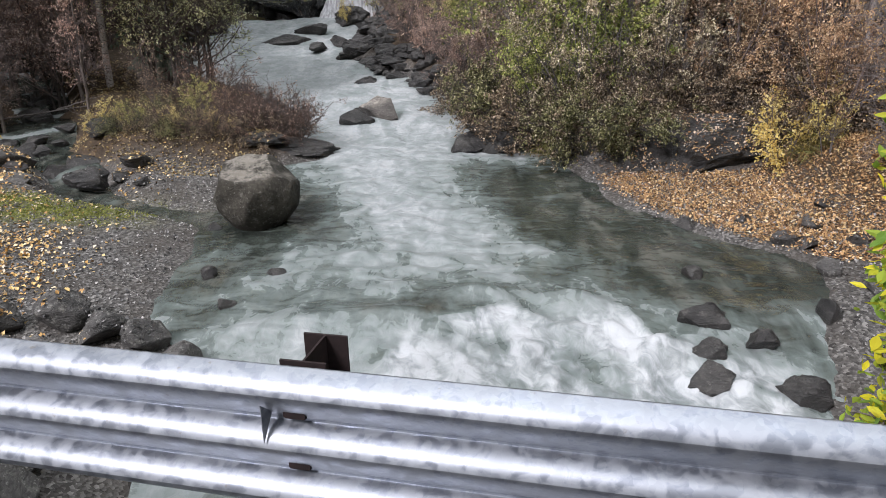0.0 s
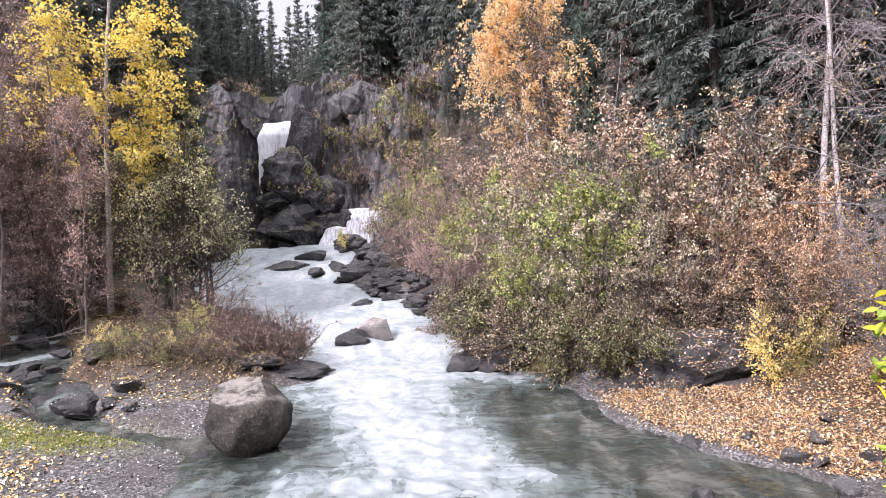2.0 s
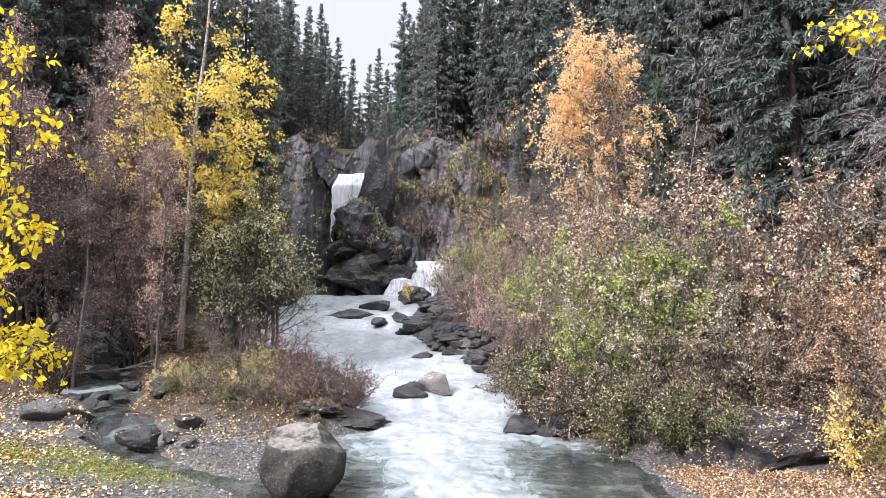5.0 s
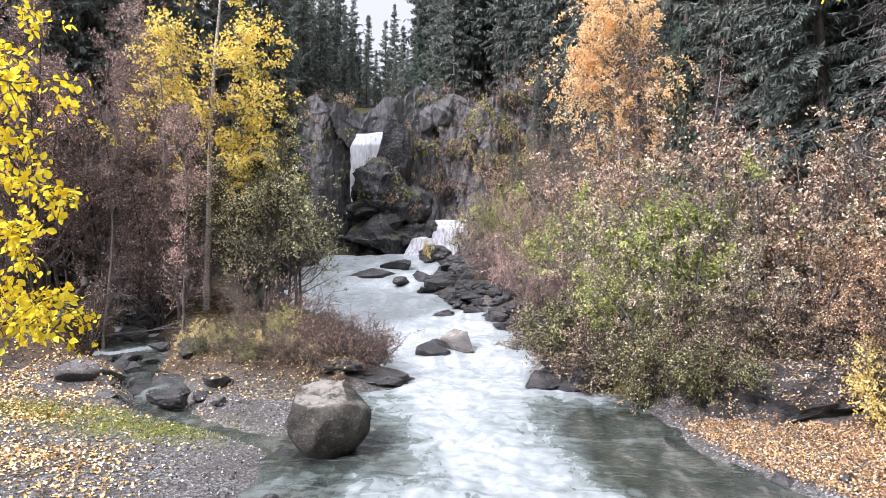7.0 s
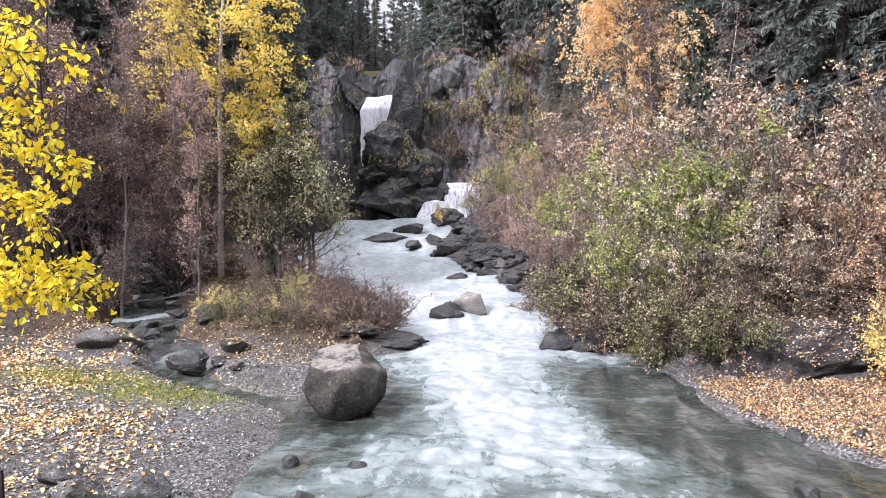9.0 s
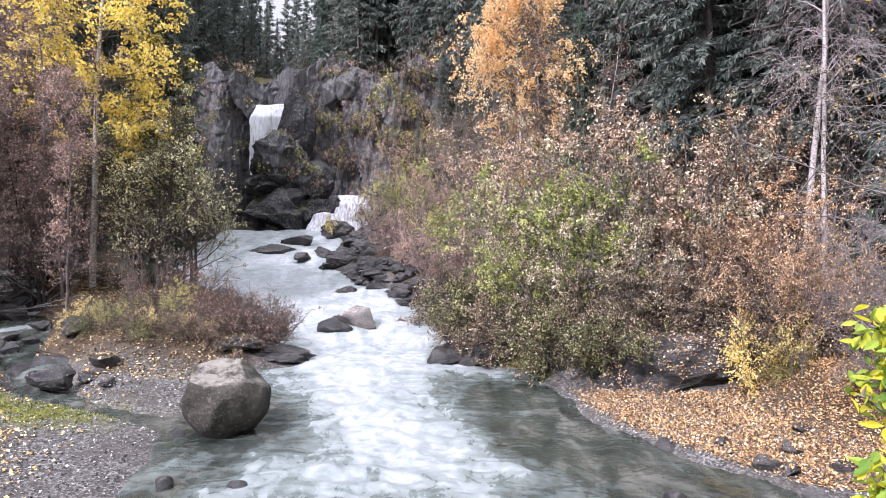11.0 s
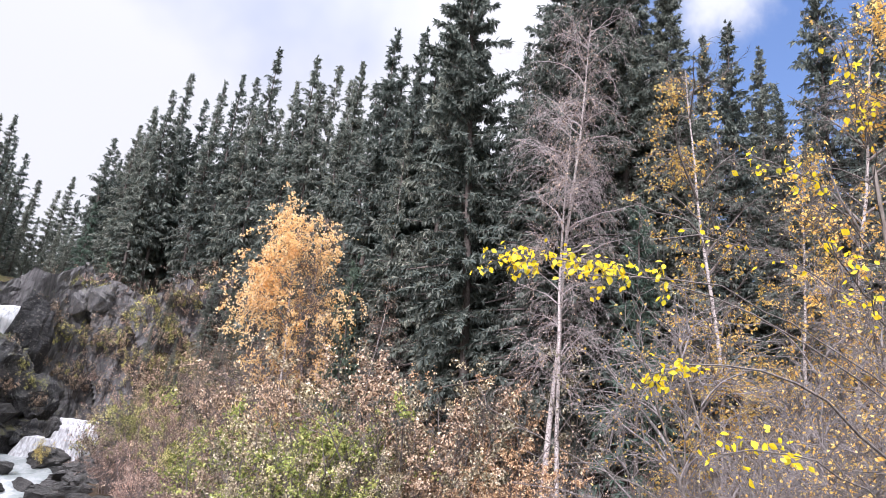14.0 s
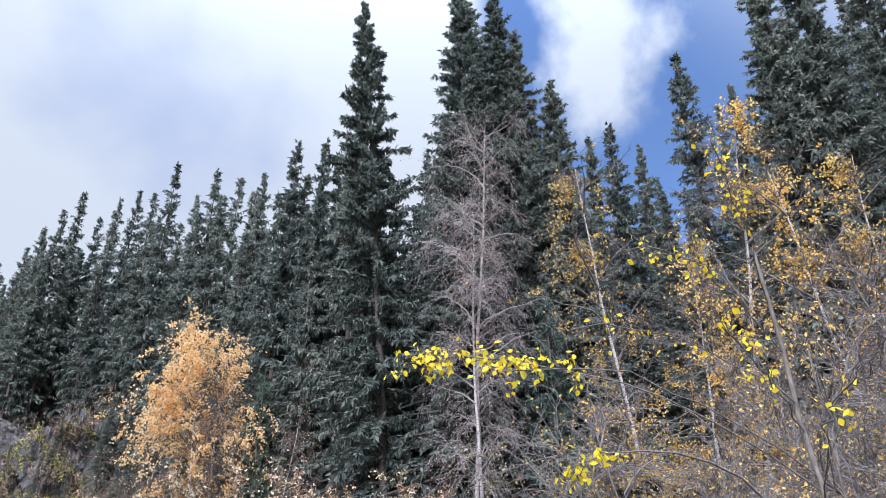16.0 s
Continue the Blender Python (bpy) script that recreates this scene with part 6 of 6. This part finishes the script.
def build_near_plants():
    # leafy sapling behind the rail
    t = make_broadleaf(401, "poplar_sapling", "young poplar sapling with large yellow-green leaves by the guard rail", 3.5, 0.022, 0.10, 0.30, 70, 4, 0, 1700, 0.095, M_LIME, M_BARK, lift=0.12, spread=0.75, width=0.46, taper=0.4, close=True)
    x, y = polar(38.6, 3.5)
    put(t, x, y, 1.0, 0, (1.72 - place_z(x, y)) / 3.5)
    x, y = polar(36.9, 3.75)
    put(t, x, y, 0.95, 70, (1.62 - place_z(x, y)) / 3.3)
    x, y = polar(41.5, 3.9)
    put(t, x, y, 0.9, 140, (1.15 - place_z(x, y)) / 3.15)
    retire(t)
    # poplar whose yellow boughs hang in beside the road
    r = 5.0
    make_boughed(411, "poplar_tree", "poplar by the road with hanging bright yellow leaves", (-4.6, 4.4, -2.2), (-4.2, 4.1, 5.6), 0.09,
                 ((0.75, spot(-35.5, 15.0, r), 0.15, 12, 7, 0.3, 0.02), (0.66, spot(-33.8, 9.6, r), 0.25, 14, 4, 0.45, 0.018), (0.62, spot(-37.0, 10.5, r - 0.4), 0.1, 16, 8, 0.3, 0.02), (0.58, spot(-36.0, 6.5, r), 0.25, 16, 8, 0.4, 0.02),
                  (0.50, spot(-34.4, 2.6, r + 0.2), 0.3, 22, 8, 0.3, 0.022), (0.48, spot(-36.5, -0.3, r), 0.2, 22, 10, 0.3, 0.02), (0.38, spot(-32.6, -6.0, r + 0.4), 0.35, 26, 10, 0.3, 0.022), (0.36, spot(-35.0, -6.5, r), 0.2, 22, 10, 0.3, 0.02),
                  (0.85, spot(-38.0, 20.0, r - 0.3), 0.1, 14, 8, 0.3, 0.02), (0.55, spot(-39.5, 5.0, r - 0.5), 0.1, 16, 8, 0.2, 0.02)),
                 0.054, M_NEARYELLOW, M_BARK, M_DARKBARK, 0.72, 0.34, 2.1)
    # willow at the right end of the bridge, with yellow clusters at the tips of long grey boughs
    r = 5.6
    make_boughed(431, "willow_tree", "grey willow with clusters of yellow leaves at the bough tips", (5.9, 4.0, -1.6), (6.2, 4.6, 5.2), 0.04,
                 ((0.62, spot(23.6, 17.6, r), 0.45, 34, 5, 0.66, 0.008), (0.64, spot(32.2, 17.0, r - 0.2), 0.3, 13, 5, 0.75, 0.007), (0.52, spot(36.6, 9.3, r - 0.6), 0.5, 11, 5, 0.82, 0.014), (0.45, spot(42.2, 4.0, r - 0.6), 0.3, 12, 3, 0.6, 0.008),
                  (0.40, spot(24.5, 6.0, r + 1.0), -0.1, 18, 0, 0.3, 0.007), (0.46, spot(27.0, 0.5, r + 1.2), -0.05, 16, 0, 0.3, 0.006), (0.74, spot(38.0, 20.0, r), 0.3, 16, 1, 0.4, 0.007), (0.82, spot(45.0, 26.0, r), 0.2, 18, 2, 0.4, 0.007),
                  (0.7, spot(50.0, 19.0, r - 0.8), 0.1, 16, 2, 0.3, 0.007), (0.9, spot(52.0, 33.0, r), 0.2, 16, 2, 0.4, 0.006), (0.6, spot(58.0, 14.0, r - 0.8), 0.2, 14, 1, 0.3, 0.008)),
                 0.058, M_NEARYELLOW, M_BARK, M_TWIG, 0.72, 0.32, 1.25)
    # thicket of thin, nearly bare saplings behind it
    t = make_weeping(421, "willow_tree", "grey-twigged willow with scattered small yellow leaves", 6.5, 0.032, 3, 0.12, 1.7, 26, 9, 4, 0.8, 2, 0.045, M_AMBER, M_BARK, M_TWIG, 0.08, 0.05, 0.6, 0.5, 0.09)
    for az, rr, sz, a in ((46, 11.5, 0.85, 0), (53, 10.0, 1.0, 100), (61, 8.5, 1.1, 200), (51, 13.5, 1.05, 300), (58, 12, 1.2, 50), (68, 8.5, 1.1, 150), (41, 14.0, 0.8, 20), (37.5, 15.5, 0.75, 220), (56, 15, 1.25, 310), (45, 16, 0.95, 130)):
        x, y = polar(az, rr)
        put(t, x, y, sz, a)
    retire(t)
    t = make_weeping(423, "willow_tree", "bare grey willow with a dense tangle of fine twigs", 6.0, 0.032, 3, 0.10, 1.8, 24, 9, 4, 0.85, 1, 0.05, M_AMBER, M_BARK, M_MIDTWIG, 0.06, 0.0, 0.6, 0.5, 0.10)
    for az, rr, sz, a in ((49, 10.8, 0.9, 10), (55, 12.5, 1.1, 90), (43, 13.0, 0.8, 170), (64, 11, 1.1, 250), (39.5, 17.0, 0.95, 330), (59, 9.0, 0.9, 45), (34.5, 17.5, 0.85, 140), (56.5, 10.4, 1.1, 120), (62.5, 9.4, 1.05, 200), (49.5, 14.5, 1.15, 75), (42.5, 16.0, 1.6, 145), (46.5, 14.0, 1.4, 290)):
        x, y = polar(az, rr)
        put(t, x, y, sz, a)
    retire(t)


# ---------------------------------------------------------------- road, bridge and guard rail
RAIL_TURN = math.degrees(math.atan(-0.24))
RAIL_AT = (0.0, 1.86)


def box(bm, x0, x1, y0, y1, z0, z1):
    v = [bm.verts.new((x, y, z)) for z in (z0, z1) for y in (y0, y1) for x in (x0, x1)]
    for a in ((0, 2, 3, 1), (4, 5, 7, 6), (0, 1, 5, 4), (2, 6, 7, 3), (0, 4, 6, 2), (1, 3, 7, 5)):
        bm.faces.new([v[i] for i in a])


def rail_strips():
    """The three-wave beam's section, nose by nose and web by web, as (depth towards the road, height)."""
    nose = [(0.0, 0.0), (0.020, -0.007), (0.045, -0.018), (0.064, -0.034), (0.075, -0.050), (0.080, -0.066), (0.076, -0.080)]
    strips = []
    for k, top in enumerate((0.506, 0.312, 0.118)):
        strips.append(([(-0.016, -0.020), (-0.012, -0.004)] if k == 0 else []) + nose)
        strips.append([(0.076, -0.080), (0.046, -0.125), (0.014, -0.172)] if k < 2 else [(0.076, -0.080), (0.050, -0.112), (0.030, -0.118)])
        if k < 2:
            strips.append([(0.014, -0.172), (0.002, -0.182), (0.0, -0.194)])
        n = 3 if k < 2 else 2
        strips[-n:] = [[(o, top + h) for o, h in q] for q in strips[-n:]]
    return strips


def build_road():
    bm = bmesh.new()
    box(bm, -90, 90, -7.2, 1.55, -0.62, -0.2)
    me = bpy.data.meshes.new("road")
    bm.to_mesh(me)
    bm.free()
    me.materials.append(M_ASPHALT)
    ob = tagged(new("road", me), "grey asphalt road over the stream", "road", "", "structure")
    ob.matrix_basis = pose(0, 0, 0, 0, 0, RAIL_TURN)
    rail = thing("guard_rail", pose(RAIL_AT[0], RAIL_AT[1], 0.095, 0, 0, RAIL_TURN), "galvanised three-wave steel guard rail on dark posts beside the road", "guard rail")
    xs = np.linspace(-14, 14, 29)
    line = [q for i, strip in enumerate(rail_strips()) for q in (strip if i == 0 else strip[1:])]
    ring = [(-o, h) for o, h in line] + [(-o + 0.004, h) for o, h in line[::-1]]
    n = len(ring)
    v = np.array([[(x, y, z) for y, z in ring] for x in xs]).reshape(-1, 3)
    i, j = np.meshgrid(np.arange(len(xs) - 1), np.arange(n), indexing="ij")
    k = (j + 1) % n
    me = np_mesh("beam", v, np.stack([i * n + j, (i + 1) * n + j, (i + 1) * n + k, i * n + k], -1).reshape(-1, 4), M_GALV, True)
    me.set_sharp_from_angle(angle=radians(28))
    part("beam", me, rail, "galvanised steel beam with three waves")
    for k in range(-3, 4):
        x = -0.485 + 1.905 * k
        bm = bmesh.new()
        box(bm, x - 0.08, x + 0.08, 0.040, 0.050, -0.9, 0.505)
        box(bm, x - 0.004, x + 0.004, 0.050, 0.235, -0.9, 0.505)
        box(bm, x - 0.08, x + 0.08, 0.235, 0.245, -0.9, 0.505)
        part("post", bm, rail, "dark brown weathering-steel post", M_RUST)
        for z in (0.352, 0.158):
            bm = bmesh.new()
            box(bm, x - 0.05, x + 0.025, -0.03, -0.008, z - 0.018, z + 0.018)
            bmesh.ops.bevel(bm, geom=bm.edges[:], offset=0.004, segments=2)
            part("bolt", bm, rail, "bolt head on a dark washer", M_RUST)
        bm = bmesh.new()
        vs = [bm.verts.new(p) for p in ((x - 0.10, -0.012, 0.345), (x - 0.10, -0.082, 0.405), (x - 0.10, -0.084, 0.27), (x - 0.097, -0.012, 0.345), (x - 0.097, -0.082, 0.405), (x - 0.097, -0.084, 0.27))]
        for a in ((0, 1, 2), (5, 4, 3), (0, 3, 4, 1), (1, 4, 5, 2), (2, 5, 3, 0)):
            bm.faces.new([vs[q] for q in a])
        part("reflector_tab", bm, rail, "small folded metal reflector tab", M_GALV)


# ---------------------------------------------------------------- litter, gravel, grass
def scatter(name, rng, n, region, size, material, label, flat=True, width=0.8, lift=0.01, category="leaves", drop=True):
    pts = region(rng, n)
    z = ground_height(pts[:, 0], pts[:, 1]) + lift
    if drop:
        graph = bpy.context.evaluated_depsgraph_get()
        keep = np.ones(len(pts), dtype=bool)
        for i, (x, y) in enumerate(pts):
            hit, place, _, _, ob, _ = scene.ray_cast(graph, (x, y, 1.0), (0, 0, -1))
            if hit:
                z[i] = place.z + lift
                keep[i] = not ob.name.startswith("water")
        pts, z = pts[keep], z[keep]
    at = np.column_stack([pts, z])
    v, f = leaves(rng, at, size, width, 2.2 if flat else 0.2, 0.0, None, 0.14)
    v[:, 2] += 0.006
    return tagged(new(name, np_mesh(name, v, f, material)), label, category, "", "stuff")


def area(x0, x1, y0, y1, keep):
    def pick(rng, n):
        p = np.column_stack([rng.uniform(x0, x1, n * 6), rng.uniform(y0, y1, n * 6)])
        k = keep(p[:, 0], p[:, 1])
        return p[rng.uniform(size=len(p)) < k][:n]
    return pick


def build_litter():
    bpy.context.view_layer.update()
    rng = np.random.default_rng(21)
    scatter("fallen_leaves", rng, 42000, area(3.5, 12, 11.5, 19, lambda x, y: ease(0.12, 0.75, x - edge_r(y)) * (1 - 0.9 * ease(17.3, 17.9, y) * ease(2.5, 4, x)) * (0.7 + 0.3 * fbm(x, y, 0, 1.4, 2))), 0.062, M_LITTER,
            "orange-brown fallen leaves covering the right bar")
    scatter("fallen_leaves", rng, 11000, area(-14, -4.6, 8, 19.4, lambda x, y: ease(0.8, 4.0, edge_l(y) - x) * (0.35 + 0.65 * fbm(x, y, 7.0, 1.1, 3)) * (1 - 0.8 * ease(12.5, 14.5, y) * ease(-11.5, -9.5, x))), 0.088, M_LITTERYELLOW,
            "pale yellow fallen leaves on the gravel bar")
    scatter("fallen_leaves", rng, 9000, area(-16, -4.2, 19, 33, lambda x, y: ease(0.3, 1.5, edge_l(y) - x) * ease(1.0, 1.8, np.abs(x - np.interp(y, *SIDE))) * (0.5 + 0.5 * fbm(x, y, 2.0, 1.0, 2))), 0.075, M_LITTERBROWN,
            "brown and yellow leaf litter on the island")
    scatter("fallen_leaves", rng, 4500, area(-11, -4.6, 18.0, 22.5, lambda x, y: ease(0.2, 0.8, edge_l(y) - x) * ease(0.9, 1.6, np.abs(x - np.interp(y, *SIDE)))), 0.075, M_LITTERBROWN, "brown leaf litter on the island's front")
    scatter("fallen_leaves", rng, 9000, area(1.5, 22, 17.5, 34, lambda x, y: ease(0.6, 1.5, x - edge_r(y))), 0.09, M_LITTER, "orange-brown leaf litter under the bushes")
    scatter("fallen_leaves", rng, 7000, area(-22, -11, 10, 26, lambda x, y: ease(1.2, 2.0, np.interp(y, *SIDE) - x)), 0.09, M_LITTER, "brown leaf litter on the left bank")
    scatter("fallen_leaves", rng, 1500, area(4.6, 9.6, 17.4, 20.2, lambda x, y: 0.5 + 0.5 * fbm(x, y, 3.0, 2.0, 2)), 0.075, M_LITTERPALE, "pale fallen leaves sprinkled on the dark bank rocks")
    scatter("gravel", rng, 9000, area(-11, 9, 8.5, 18, lambda x, y: ease(-0.1, 0.25, np.maximum(edge_l(y) - x, x - edge_r(y))) * (1 - ease(3.5, 6.0, np.maximum(edge_l(y) - x, x - edge_r(y))))), 0.055, M_PEBBLE,
            "grey gravel at the water's edge", False, 0.9, 0.0, "gravel")
    tuft = scatter("grass", rng, 5200, area(-12.5, -6.5, 14, 16.6, lambda x, y: np.clip(blob(x, y, -8.3, 15.2, 1.6, 0.8) + blob(x, y, -11.0, 15.7, 1.5, 0.55), 0, 1)), 0.075, M_MOSSGRASS,
                   "short bright green mossy grass patch", False, 0.3, 0.0, "grass")
    # dry grass hanging over the right bank
    n = 2600
    c = np.array([(3.1, 19.9), (3.6, 19.6), (4.3, 19.1), (5.0, 18.9), (9.0, 17.0)])[rng.integers(5, size=n)]
    xy = c + rng.normal(size=(n, 2)) * 0.22
    at = np.column_stack([xy, ground_height(xy[:, 0], xy[:, 1]) + 0.25])
    v, f = leaves(rng, at, 0.42, 0.05, 0.1, 0.5, None, 0.1)
    tagged(new("grass", np_mesh("grass", v, f, M_GRASS)), "tufts of dry hanging grass on the bank", "grass", "", "stuff")


build_ground()
build_water()
build_cliff()
build_rocks()
build_litter()
build_road()
build_trees()
build_shrubs()
build_spruces()
build_near_plants()
build_dead_wood()
